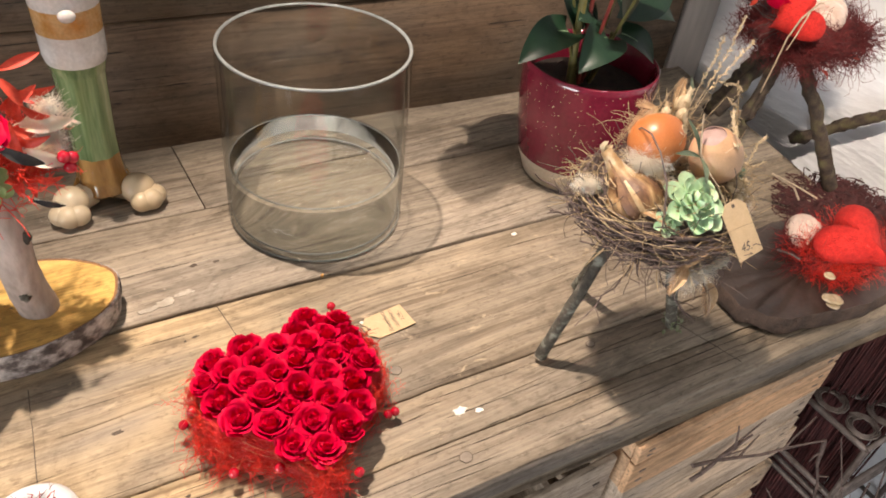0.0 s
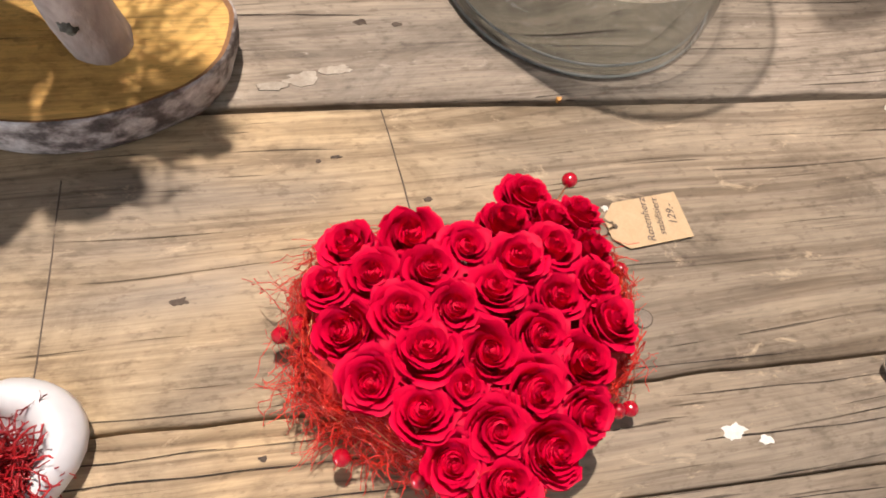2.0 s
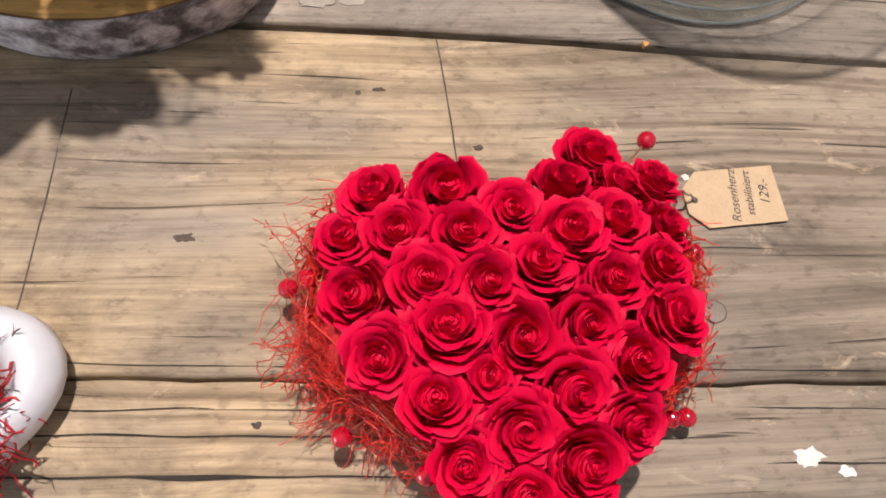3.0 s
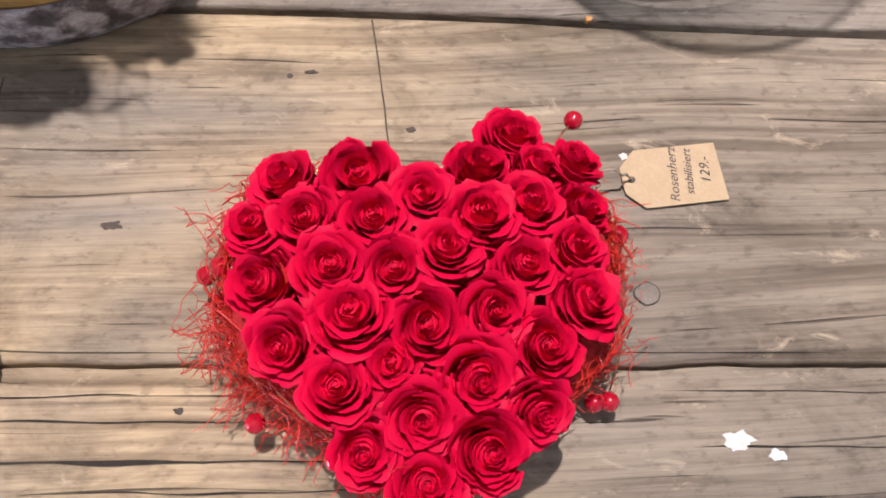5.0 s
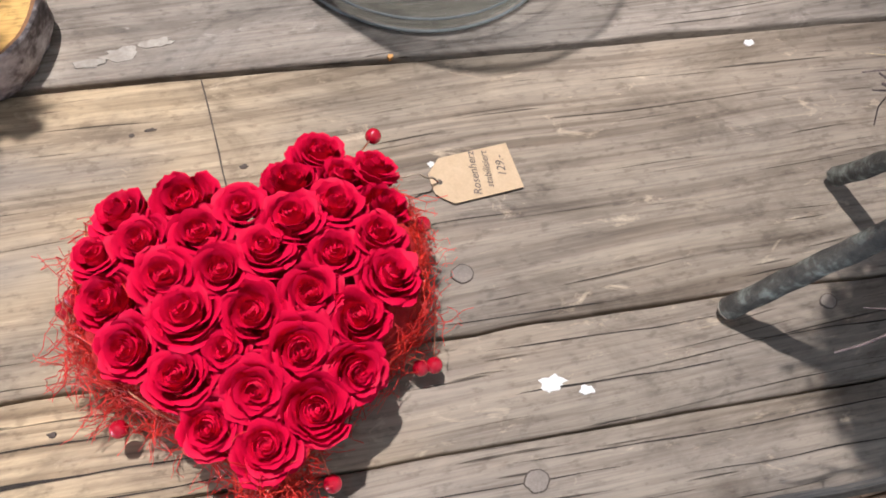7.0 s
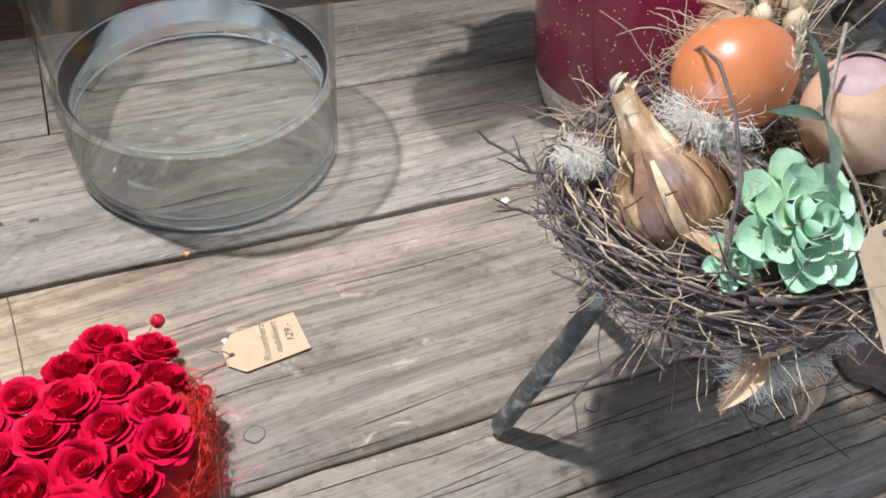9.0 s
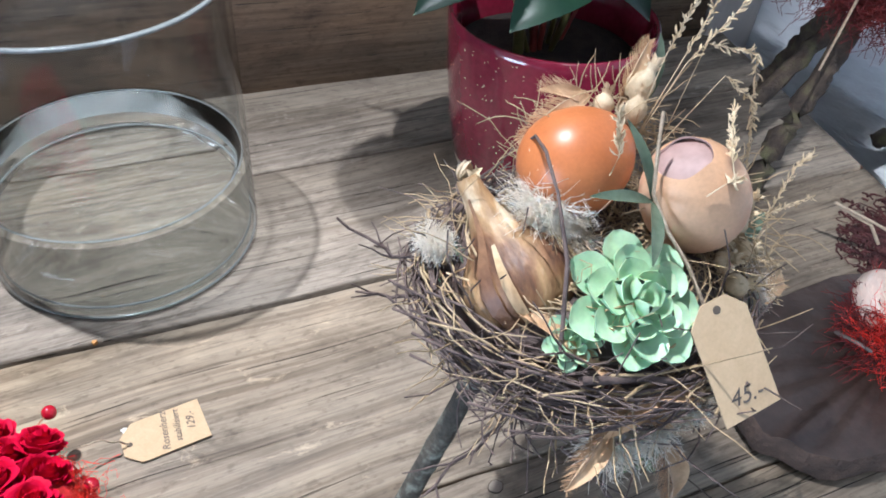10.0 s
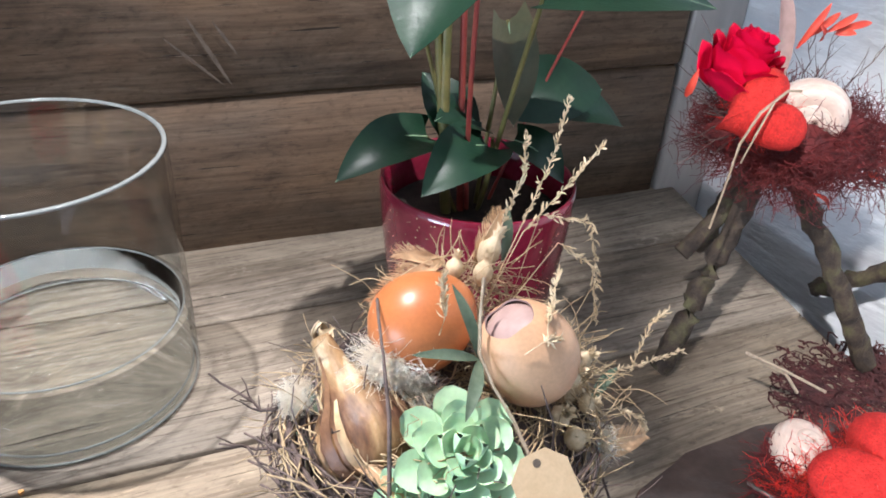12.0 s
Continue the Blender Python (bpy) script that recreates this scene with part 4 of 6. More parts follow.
def fluff(b, c, r, n=90, m=0, flat=0.7):
    """A tuft of down: fine bent hairs from one root."""
    c = Vector(c)
    for i in range(n):
        d = Vector((rnd(-1, 1), rnd(-1, 1), rnd(-1, 1) * flat)).normalized() * r * rnd(0.3, 1.0)
        o = c + Vector((rnd(-1, 1), rnd(-1, 1), rnd(-1, 1))) * r * 0.3
        b.tube(bend(o, o + d, rnd(-0.35, 0.35) * r, 4, r * 0.09, (rnd(-1, 1), rnd(-1, 1), rnd(-1, 1))), 0.0002, 0.00008, 3, m, caps=False)
    return b


def panicle(b, pts, m=0, size=0.0024, count=26, r=0.0003):
    """A grass flower: a thin stalk hung with small husks."""
    pts = [Vector(p) for p in pts]
    b.tube(pts, r, r * 0.5, 4, m)
    k = len(pts) - 1
    for i in range(count):
        t = (0.35 + 0.65 * i / count) * k
        j = min(k - 1, int(t))
        p = pts[j].lerp(pts[j + 1], t - j)
        d = (pts[j + 1] - pts[j]).normalized()
        w = (d + Vector((rnd(-1, 1), rnd(-1, 1), rnd(-1, 1))) * 0.7).normalized()
        b.blade(p, p + w * size * rnd(1.2, 2.6), size * 0.55, up=(rnd(-1, 1), rnd(-1, 1), rnd(-1, 1)), curl=0.1, fold=0.4, n=3, m=m)
    return b


def seed_pod(b, base, tip, r, m=0):
    """A ribbed dry capsule with a crown of small teeth."""
    base, tip = Vector(base), Vector(tip)
    d = (tip - base)
    rot = d.to_track_quat("Z", "Y").to_matrix()
    L = d.length
    rows = []
    for t, k in ((0, 0.25), (0.15, 0.75), (0.4, 1.0), (0.62, 0.9), (0.8, 0.5), (0.88, 0.4), (1.0, 0.62)):
        rows.append([base + rot @ Vector((r * k * (1 + 0.09 * math.cos(8 * a * math.tau / 16)) * math.cos(a * math.tau / 16), r * k * (1 + 0.09 * math.cos(8 * a * math.tau / 16)) * math.sin(a * math.tau / 16), L * t)) for a in range(16)])
    b.sheet(rows, m, True)
    for a in range(5):
        an = a * math.tau / 5
        o = base + rot @ Vector((r * 0.45 * math.cos(an), r * 0.45 * math.sin(an), L * 0.94))
        q = base + rot @ Vector((r * 0.8 * math.cos(an), r * 0.8 * math.sin(an), L * 1.25))
        b.blade(o, q, r * 0.5, up=rot @ Vector((0, 0, 1)), n=3, m=m)
    return b


def egg(name, c, r, length, axis, mats, parent, label, open_=False):
    rows, n, k = [], 22, 32
    q = Vector(axis).to_track_quat("Z", "Y").to_matrix()
    for i in range(n + 1):
        th = math.pi * i / n
        zz = math.cos(th)
        if open_ and zz > 0.90:
            continue
        rr = math.sin(th) * (1 - 0.10 * zz)
        row = []
        for j in range(k):
            a = j * math.tau / k
            z2 = zz + (0.02 * math.sin(a * 5) + 0.02 * math.sin(a * 3 + 1) if open_ and zz > 0.84 else 0)
            row.append(Vector(c) + q @ Vector((rr * r * math.cos(a), rr * r * math.sin(a), z2 * length / 2)))
        rows.append(row)
    b = Build().sheet(rows, 0, True)
    if open_:
        inner = [[Vector(c) + (p - Vector(c)) * 0.965 for p in r_] for r_ in rows]
        b.sheet([list(reversed(r_)) for r_ in inner], 1, True).sheet([inner[0], rows[0]], 1, True)
    return part(name, b, mats, parent, label)


# ---- the nest on three sticks ----
NC = Vector((0.322, -0.207, 0.177))
nest_a = thing("nest_arrangement", "twig nest on three sticks with eggs, bulb, succulent and feathers", "flower arrangement")
for i, (a, z) in enumerate((((0.250, -0.192, 0.0062), (0.285, -0.207, 0.16)), ((0.398, -0.217, 0.008), (0.345, -0.212, 0.16)), ((0.345, -0.128, 0.0062), (0.327, -0.185, 0.16)))):
    leg = part("leg", twist(a, z, 0.0060, 12, 0.16, 0.0006), M_BARK, nest_a, "dark stick with lichen")
    end = Build()
    d = (Vector(z) - Vector(a)).normalized()
    end.tube([Vector(a) - d * 0.0009, Vector(a) + d * 0.0012], 0.0058, 0.0061, n=9)
    if i == 0:
        part("cut_end", end, M_CUT, leg, "pale cut end")
    if i == 1:
        mo = Build()
        for _ in range(60):
            p = Vector(a) + Vector((rnd(-1, 1), rnd(-1, 1), rnd(-0.4, 1.2))) * 0.008
            p.z = max(0.002, p.z)
            mo.blade(p, jitter(p, 0.005), 0.004, n=3)
        part("moss", mo, M_MOSS, leg, "tuft of grey-green moss")
tw = Build()
nest(tw, NC, 0.054, 0.021, 420, 0.0006, 0.85, wild=1.1)
curls(tw, NC + Vector((0, 0, -0.004)), (0.066, 0.066, 0.022), 420, 0.0006, 0.045, curl=0.6)
nest(tw, NC + Vector((0, 0, -0.010)), 0.042, 0.016, 110, 0.0009, 0.7)
nest(tw, NC + Vector((0, 0, 0.004)), 0.06, 0.012, 12, 0.0017, 0.9, wild=0.05)
hairs(tw, NC, 0.056, 380, 0.00042, 0.36, gap=Vector((0.344, -0.272, 0.188)))
part("nest", tw, M_TWIG, nest_a, "tangled brown twigs", kind="stuff")
bowl = Build().lathe([(0.0, -0.030), (0.036, -0.028), (0.056, -0.010), (0.058, 0.008), (0.048, 0.02), (0.02, 0.026), (0.0, 0.028)], 32, at=NC)
part("nest_core", bowl, M_TWIG, nest_a, "dark twig bowl")
st = Build()
nest(st, NC + Vector((0, 0, 0.024)), 0.03, 0.022, 120, 0.0005, 0.3, wild=0.8)
nest(st, NC + Vector((0, 0, 0.002)), 0.057, 0.017, 90, 0.0006, 0.9, wild=0.9)
curls(st, NC + Vector((0, 0, 0.012)), (0.062, 0.062, 0.02), 260, 0.0004, 0.045, curl=0.6)
for i in range(90):
    a = rnd(-0.7, 4.4)
    p = NC + Vector((0.062 * math.cos(a), 0.066 * math.sin(a), rnd(-0.02, 0.012)))
    if p.x > 0.325 and p.y < -0.24:
        continue
    st.tube(bend(p, p + Vector((math.cos(a), math.sin(a), rnd(-0.6, 0.5))) * rnd(0.015, 0.034), rnd(-0.004, 0.004), 4, 0.001), 0.0005, 0.0002, 3)
hairs(st, NC + Vector((0, 0, 0.027)), 0.04, 260, 0.0003, 0.3)
curls(st, (0.378, -0.212, 0.198), (0.022, 0.034, 0.018), 240, 0.0004, 0.03, curl=0.6)
curls(st, (0.345, -0.165, 0.222), (0.035, 0.016, 0.016), 220, 0.0004, 0.03, curl=0.6)
part("straw", st, M_TWIG2, nest_a, "loose pale straw", kind="stuff")
spr = Build()
for a, z in (((0.262, -0.175, 0.18), (0.232, -0.150, 0.195)), ((0.262, -0.185, 0.172), (0.230, -0.178, 0.178)),
             ((0.275, -0.238, 0.15), (0.222, -0.245, 0.11)), ((0.285, -0.262, 0.15), (0.318, -0.285, 0.112)), ((0.385, -0.235, 0.17), (0.41, -0.23, 0.16))):
    sprig(spr, a, z, 0.0011)
part("sprig", spr, M_TWIG, nest_a, "knobbly twig ends", kind="stuff")
arch = Build().tube([(0.283, -0.25, 0.19), (0.288, -0.235, 0.226), (0.292, -0.217, 0.242), (0.296, -0.2, 0.248), (0.301, -0.185, 0.244), (0.306, -0.168, 0.226)], 0.0009, 0.0006, 6, rough=0.25)
part("arched_twig", arch, M_TWIG, nest_a, "bent twig over the bulb")

egg("egg", (0.322, -0.187, 0.2285), 0.0222, 0.050, (0.9, 0.1, 0.25), M_EGG, nest_a, "whole brown egg")
egg("eggshell", (0.3565, -0.2195, 0.2265), 0.0215, 0.050, (-0.45, 0.1, 0.85), [M_EGG2, M_EGGIN], nest_a, "broken tan eggshell, open at the top", True)
part("membrane", Build().ball((0.3487, -0.2178, 0.2415), 0.0125, 0.0125, 0.004, n=10, turn=Vector((-0.45, 0.1, 0.85)).to_track_quat("Z", "Y").to_matrix(), lump=0.15), M_EGGIN, nest_a, "dull pink skin inside the eggshell")

# the flower bulb with its dry neck
bulb_at, bulb_up = Vector((0.2885, -0.212, 0.193)), Vector((-0.012, 0.042, 0.034))
q = bulb_up.to_track_quat("Z", "Y").to_matrix()
rows = []
for t, r in ((-0.45, 0.002), (-0.42, 0.009), (-0.3, 0.0165), (-0.1, 0.0203), (0.12, 0.0205), (0.32, 0.0172), (0.5, 0.0118), (0.66, 0.0082), (0.82, 0.0062), (1.0, 0.0048), (1.2, 0.004)):
    r *= 1.14
    rows.append([bulb_at + q @ Vector((r * (1 + 0.03 * math.sin(8 * a * math.tau / 24)) * math.cos(a * math.tau / 24), r * math.sin(a * math.tau / 24), t * 0.040)) for a in range(24)])
bulb = part("flower_bulb", Build().sheet(rows, 0, True), M_SKIN, nest_a, "brown papery flower bulb")
random.seed(31)
axis_of = [sum(r_, Vector()) / len(r_) for r_ in rows]
for i in range(16):
    a0, wide, lo_, hi_ = i * 1.5 + rnd(-0.3, 0.3), rnd(0.35, 0.9), random.randint(1, 3), random.randint(6, 9)
    strip = []
    for k in range(lo_, hi_ + 1):
        t = (k - lo_) / (hi_ - lo_)
        w_ = wide * (0.35 + 0.65 * math.sin(math.pi * (0.25 + 0.6 * t)))
        strip.append([axis_of[k] + (rows[k][int((a0 + w_ * (u - 1)) * 1.0) % 24].lerp(rows[k][(int((a0 + w_ * (u - 1)) * 1.0) + 1) % 24], (a0 + w_ * (u - 1)) % 1.0) - axis_of[k]) * (1.02 + 0.012 * (i % 3) + 0.02 * rnd(0, 1) * t) for u in (0, 0.33, 0.67, 1, 1.33, 1.67, 2)])
    part("papery_scale", Build().sheet(strip), (M_SKIN, M_PAPERDARK, M_PAPER, M_SKIN)[i % 4], bulb, "torn papery outer skin")
skin = Build()
tipb = bulb_at + q @ Vector((0, 0, 0.047))
for i in range(6):
    skin.blade(tipb + Vector((rnd(-0.003, 0.003), rnd(-0.003, 0.003), -0.004)), tipb + Vector((rnd(-0.002, 0.008), rnd(-0.003, 0.006), rnd(0.002, 0.008))), 0.0045, up=(rnd(-1, 1), rnd(-1, 1), 0.4), curl=0.25, fold=0.4)
part("dry_neck", skin, M_POD, bulb, "torn dry skin")


def succulent(c, up, R, parent, name="succulent", label="pale green rosette succulent", layers=5, m=M_SUCC):
    """A rosette of thick spoon-shaped leaves."""
    q = Vector(up).to_track_quat("Z", "Y").to_matrix()
    holder = part(name, Build().tube([Vector(c) - q @ Vector((0, 0, R * 0.5)), Vector(c)], R * 0.16, n=8), m, parent, label)
    for li in range(layers):
        t = li / (layers - 1)
        cnt = (3, 4, 5, 6, 7)[li]
        reach = R * (0.18 + 0.82 * t)
        lift = R * (0.5 - 0.5 * t)
        for k in range(cnt):
            a = k * math.tau / cnt + li * 0.83 + rnd(-0.08, 0.08)
            d = Vector((math.cos(a), math.sin(a), 0))
            base = Vector(c) + q @ (d * R * 0.06 + Vector((0, 0, R * 0.1 * (1 - t))))
            tip = Vector(c) + q @ (d * reach * rnd(0.93, 1.06) + Vector((0, 0, lift)))
            b = Build().blade(base, tip, R * (0.33 + 0.29 * t), up=q @ Vector((0, 0, 1)), curl=-0.1, fold=0.2, n=9, shape=1.7, thick=R * 0.11, blunt=0.55)
            part("leaf", b, m, holder)
    return holder


succulent((0.3145, -0.247, 0.207), (-0.05, -0.5, 0.86), 0.0275, nest_a)
succulent((0.2895, -0.2475, 0.196), (-0.35, -0.5, 0.75), 0.012, nest_a, "succulent_offset", "small green offset rosette", 4)

J = Vector((0.331, -0.224, 0.233))
for a, z, w, up in ((J, (0.302, -0.222, 0.242), 0.0050, (0.1, -0.5, 0.9)), (J, (0.326, -0.2045, 0.2585), 0.0056, (0.1, -0.5, 0.9)), (J, (0.3125, -0.2505, 0.2295), 0.0058, (0.1, -0.5, 0.9)), ((0.392, -0.225, 0.19), (0.412, -0.215, 0.197), 0.006, (0, 0, 1)),
                    ((0.372, -0.165, 0.235), (0.376, -0.157, 0.262), 0.006, (0, -1, 0.2)), ((0.262, -0.19, 0.185), (0.272, -0.215, 0.175), 0.005, (0, 0, 1)), ((0.27, -0.175, 0.195), (0.277, -0.2, 0.185), 0.005, (0, 0, 1)), ((0.285, -0.245, 0.175), (0.28, -0.262, 0.165), 0.005, (0, 0, 1))):
    part("olive_leaf", Build().blade(a, z, w * 1.0, up, 0.08, 0.12), M_OLIVE, nest_a, "grey-green olive leaf")
loop = Build().tube([(0.338, -0.209, 0.262), (0.334, -0.216, 0.25), (0.331, -0.2235, 0.236), (0.333, -0.234, 0.226), (0.337, -0.245, 0.217), (0.3395, -0.2555, 0.206), (0.3405, -0.260, 0.203)], 0.0008, n=6, rough=0.25)
part("twine", loop, M_TWINE, nest_a, "twisted natural twine")

fe = Build()
for a, z, w in (((0.348, -0.158, 0.240), (0.302, -0.172, 0.232), 0.009), ((0.345, -0.162, 0.236), (0.297, -0.184, 0.222), 0.008), ((0.355, -0.165, 0.232), (0.378, -0.15, 0.255), 0.008), ((0.345, -0.16, 0.235), (0.318, -0.158, 0.246), 0.009), 
                ((0.262, -0.196, 0.194), (0.300, -0.270, 0.186), 0.006), ((0.29, -0.262, 0.178), (0.318, -0.279, 0.172), 0.010), ((0.30, -0.27, 0.17), (0.272, -0.282, 0.158), 0.009), ((0.322, -0.268, 0.182), (0.290, -0.275, 0.172), 0.009), ((0.305, -0.266, 0.183), (0.335, -0.276, 0.176), 0.010), ((0.372, -0.24, 0.17), (0.425, -0.232, 0.163), 0.010),
                ((0.33, -0.27, 0.145), (0.335, -0.283, 0.11), 0.016), ((0.37, -0.255, 0.155), (0.395, -0.26, 0.125), 0.010)):
    feather(fe, a, z, w * 0.75, (0.15, -0.6, 0.75))
part("feather", fe, [M_FEATHER, M_POD], nest_a, "ginger feathers", kind="stuff")
for i in range(8):
    a = rnd(-0.3, 1.3)
    rim_p = NC + Vector((0.056 * math.cos(a), 0.056 * math.sin(a), rnd(-0.012, 0.02)))
    far_p = rim_p + Vector((math.cos(a + rnd(-0.9, 0.9)), math.sin(a + rnd(-0.9, 0.9)), rnd(-0.7, 0.5))) * rnd(0.014, 0.032)
    fe_ = Build()
    if i % 7 == 0:
        fe_.blade(rim_p, rim_p.lerp(far_p, 0.7), rnd(0.004, 0.007), (rnd(-1, 1), rnd(-1, 1), 0.6), rnd(0.0, 0.3), rnd(0.1, 0.5), 8)
        part("dry_leaf", fe_, M_TWIG2, nest_a, "curled dry brown leaf")
    else:
        feather(fe_, rim_p, far_p, rnd(0.004, 0.008), (rnd(-0.5, 0.5), rnd(-0.8, 0.2), 0.7), n=40)
        part("small_feather", fe_, [M_FEATHER, M_POD], nest_a, "small soft feather", kind="stuff")
dn = Build()
for c, r in (((0.300, -0.270, 0.158), 0.017), ((0.302, -0.199, 0.218), 0.021), ((0.315, -0.272, 0.16), 0.014), ((0.264, -0.182, 0.196), 0.009), ((0.312, -0.206, 0.206), 0.014), ((0.268, -0.172, 0.188), 0.011), ((0.335, -0.272, 0.165), 0.010), ((0.31, -0.214, 0.2), 0.013), ((0.386, -0.24, 0.18), 0.012)):
    fluff(dn, c, r, 900)
    dn.ball(c, r * 0.28, r * 0.3, r * 0.25, n=8, lump=0.7)
part("down", dn, M_DOWN, nest_a, "tufts of white down", kind="stuff")
gr = Build()
for pts in (((0.352, -0.18, 0.215), (0.372, -0.178, 0.262), (0.384, -0.178, 0.295), (0.388, -0.179, 0.322)), ((0.352, -0.18, 0.215), (0.372, -0.18, 0.26), (0.396, -0.178, 0.282), (0.409, -0.18, 0.298)), ((0.352, -0.18, 0.215), (0.362, -0.178, 0.265), (0.370, -0.178, 0.288), (0.368, -0.18, 0.308)),
            ((0.362, -0.185, 0.22), (0.385, -0.19, 0.258), (0.402, -0.195, 0.245), (0.407, -0.2, 0.215)), ((0.365, -0.185, 0.22), (0.38, -0.18, 0.268), (0.405, -0.185, 0.262), (0.412, -0.19, 0.228)),
            ((0.38, -0.21, 0.2), (0.42, -0.205, 0.185), (0.445, -0.2, 0.178), (0.474, -0.195, 0.175)), ((0.385, -0.21, 0.195), (0.43, -0.205, 0.18), (0.442, -0.2, 0.205), (0.452, -0.198, 0.208)), ((0.352, -0.24, 0.246), (0.356, -0.232, 0.25), (0.364, -0.222, 0.252), (0.374, -0.208, 0.256)),
            ((0.345, -0.235, 0.24), (0.352, -0.236, 0.245), (0.36, -0.234, 0.243), (0.366, -0.23, 0.238)), ((0.375, -0.225, 0.19), (0.41, -0.225, 0.18), (0.425, -0.225, 0.168), (0.43, -0.225, 0.158)), ((0.318, -0.212, 0.24), (0.32, -0.212, 0.248), (0.321, -0.208, 0.255), (0.322, -0.204, 0.262))):
    panicle(gr, pts, size=0.002, count=60)
part("dry_grass", gr, M_POD, nest_a, "dry grass flower heads", kind="stuff")
for a, z, r in (((0.357, -0.172, 0.240), (0.367, -0.168, 0.254), 0.0050), ((0.353, -0.178, 0.234), (0.359, -0.174, 0.246), 0.0046), ((0.343, -0.170, 0.235), (0.347, -0.166, 0.245), 0.0042), ((0.369, -0.231, 0.215), (0.374, -0.234, 0.223), 0.005), ((0.363, -0.238, 0.202), (0.365, -0.243, 0.209), 0.0048), ((0.372, -0.226, 0.203), (0.379, -0.23, 0.207), 0.005), ((0.365, -0.244, 0.194), (0.375, -0.248, 0.196), 0.0052), ((0.362, -0.229, 0.218), (0.366, -0.233, 0.226), 0.0044), ((0.381, -0.222, 0.214), (0.387, -0.225, 0.221), 0.0042), ((0.379, -0.232, 0.199), (0.386, -0.236, 0.202), 0.0046), ((0.36, -0.165, 0.238), (0.372, -0.158, 0.247), 0.0045)):
    part("seed_pod", seed_pod(Build(), a, z, r), M_POD, nest_a, "ribbed dry seed pod")

tag_m = Matrix.Translation((0.3386, -0.2624, 0.2094)) @ Matrix(((0.175, 0.978, -0.114), (-0.651, 0.028, -0.759), (-0.739, 0.207, 0.641))).to_4x4() @ Matrix.Translation((0.0195, 0, 0))
tag(tag_m, 0.047, 0.025, (("45.-", 0.0150, -0.0005, 0.0095, 84),), "kraft card price tag hanging from the twig nest", M_INK, -0.0195)


# ---- the potted plant ----
plant = thing("potted_plant", "dark-leaved potted plant in a speckled burgundy glazed pot", "plant", (0.477, 0.062, 0.0))
PH = 0.158
prof = [(0.05, 0.0005), (0.056, 0.003), (0.064, 0.024), (0.067, 0.034), (0.0735, 0.07), (0.0785, 0.115), (0.0805, 0.15), (0.080, PH - 0.001), (0.0785, PH), (0.0765, PH - 0.002), (0.0755, 0.12), (0.072, 0.09)]
rows = []
NP = 72
glazed = Build()
for r, z in prof:
    rows.append([(r * math.cos(k * math.tau / NP), r * math.sin(k * math.tau / NP), z) for k in range(NP)])
glazed.sheet(rows, 0, True)
for i, f in enumerate(glazed.f):
    zc = sum(glazed.v[j][2] for j in f) / 4
    glazed.m[i] = 1 if zc < 0.03 and sum(math.hypot(glazed.v[j][0], glazed.v[j][1]) for j in f) / 4 > 0.03 else 0
part("pot", glazed, [M_GLAZE, M_CLAY], plant, "burgundy glaze above a bare cream foot")
speck = Build()
for i in range(420):
    a, z = rnd(0, math.tau), rnd(0.06, 0.152)
    r = np.interp(z, [0.03, 0.07, 0.115, 0.15], [0.066, 0.0735, 0.0785, 0.0805]) + 0.0002
    s = rnd(0.0003, 0.0008)
    da = s / r
    speck.add([(r * math.cos(a + da * u), r * math.sin(a + da * u), z + s * w) for u, w in ((-1, 0), (0, -1), (1, 0), (0, 1))], [(0, 1, 2, 3)])
part("glaze_speck", speck, M_POD, plant, "fine pale specks in the glaze", kind="stuff")
part("soil", Build().lathe([(0.0, 0.128), (0.04, 0.13), (0.0745, 0.122)], 40, wob=0.01), M_SOIL, plant, "dark potting soil")


def at_pot(p):
    return Vector(p) - Vector((0.477, 0.062, 0.0))


def plant_leaf(base, tip, width, up, curl=0.1, mat=M_LEAF, n=10, fold=0.12):
    part("leaf", Build().blade(at_pot(base), at_pot(tip), width, up, curl, fold, n, heart=True, thick=0.0008), mat, plant)
    part("leaf_rib", Build().tube(bend(at_pot(base) + Vector(up).normalized() * 0.001, at_pot(tip), (Vector(tip) - Vector(base)).length * curl, 6), 0.0008, 0.0003, 4), M_VEIN, plant)


def plant_stem(a, z, mat=M_STEM, r=0.0028):
    part("stem", Build().tube(bend(at_pot(a), at_pot(z), 0.006, 8, 0.0, (rnd(-1, 1), rnd(-1, 1), 0)), r, r * 0.8, 8), mat, plant)


plant_leaf((0.43, 0.062, 0.197), (0.35, 0.04, 0.182), 0.05, (-0.25, -0.45, 0.85), 0.16)
plant_leaf((0.470, 0.04, 0.194), (0.400, 0.000, 0.182), 0.054, (-0.15, -0.55, 0.8), 0.16)
plant_leaf((0.43, -0.005, 0.345), (0.364, -0.060, 0.303), 0.085, (-0.5, -0.35, 0.8), 0.12)
plant_leaf((0.475, -0.01, 0.318), (0.60, -0.03, 0.308), 0.085, (0.1, -0.3, 0.9), 0.06)
plant_leaf((0.484, 0.05, 0.285), (0.495, 0.045, 0.205), 0.044, (0.1, -1, 0.1), 0.06, M_BUD)
plant_leaf((0.506, 0.07, 0.22), (0.592, 0.07, 0.216), 0.062, (0.0, -0.8, 0.6), 0.08)
plant_leaf((0.535, 0.095, 0.2), (0.645, 0.1, 0.164), 0.055, (0.1, -0.5, 0.85), 0.12)
plant_leaf((0.46, 0.07, 0.195), (0.44, 0.1, 0.235), 0.05, (0.1, -0.8, 0.5), 0.1)
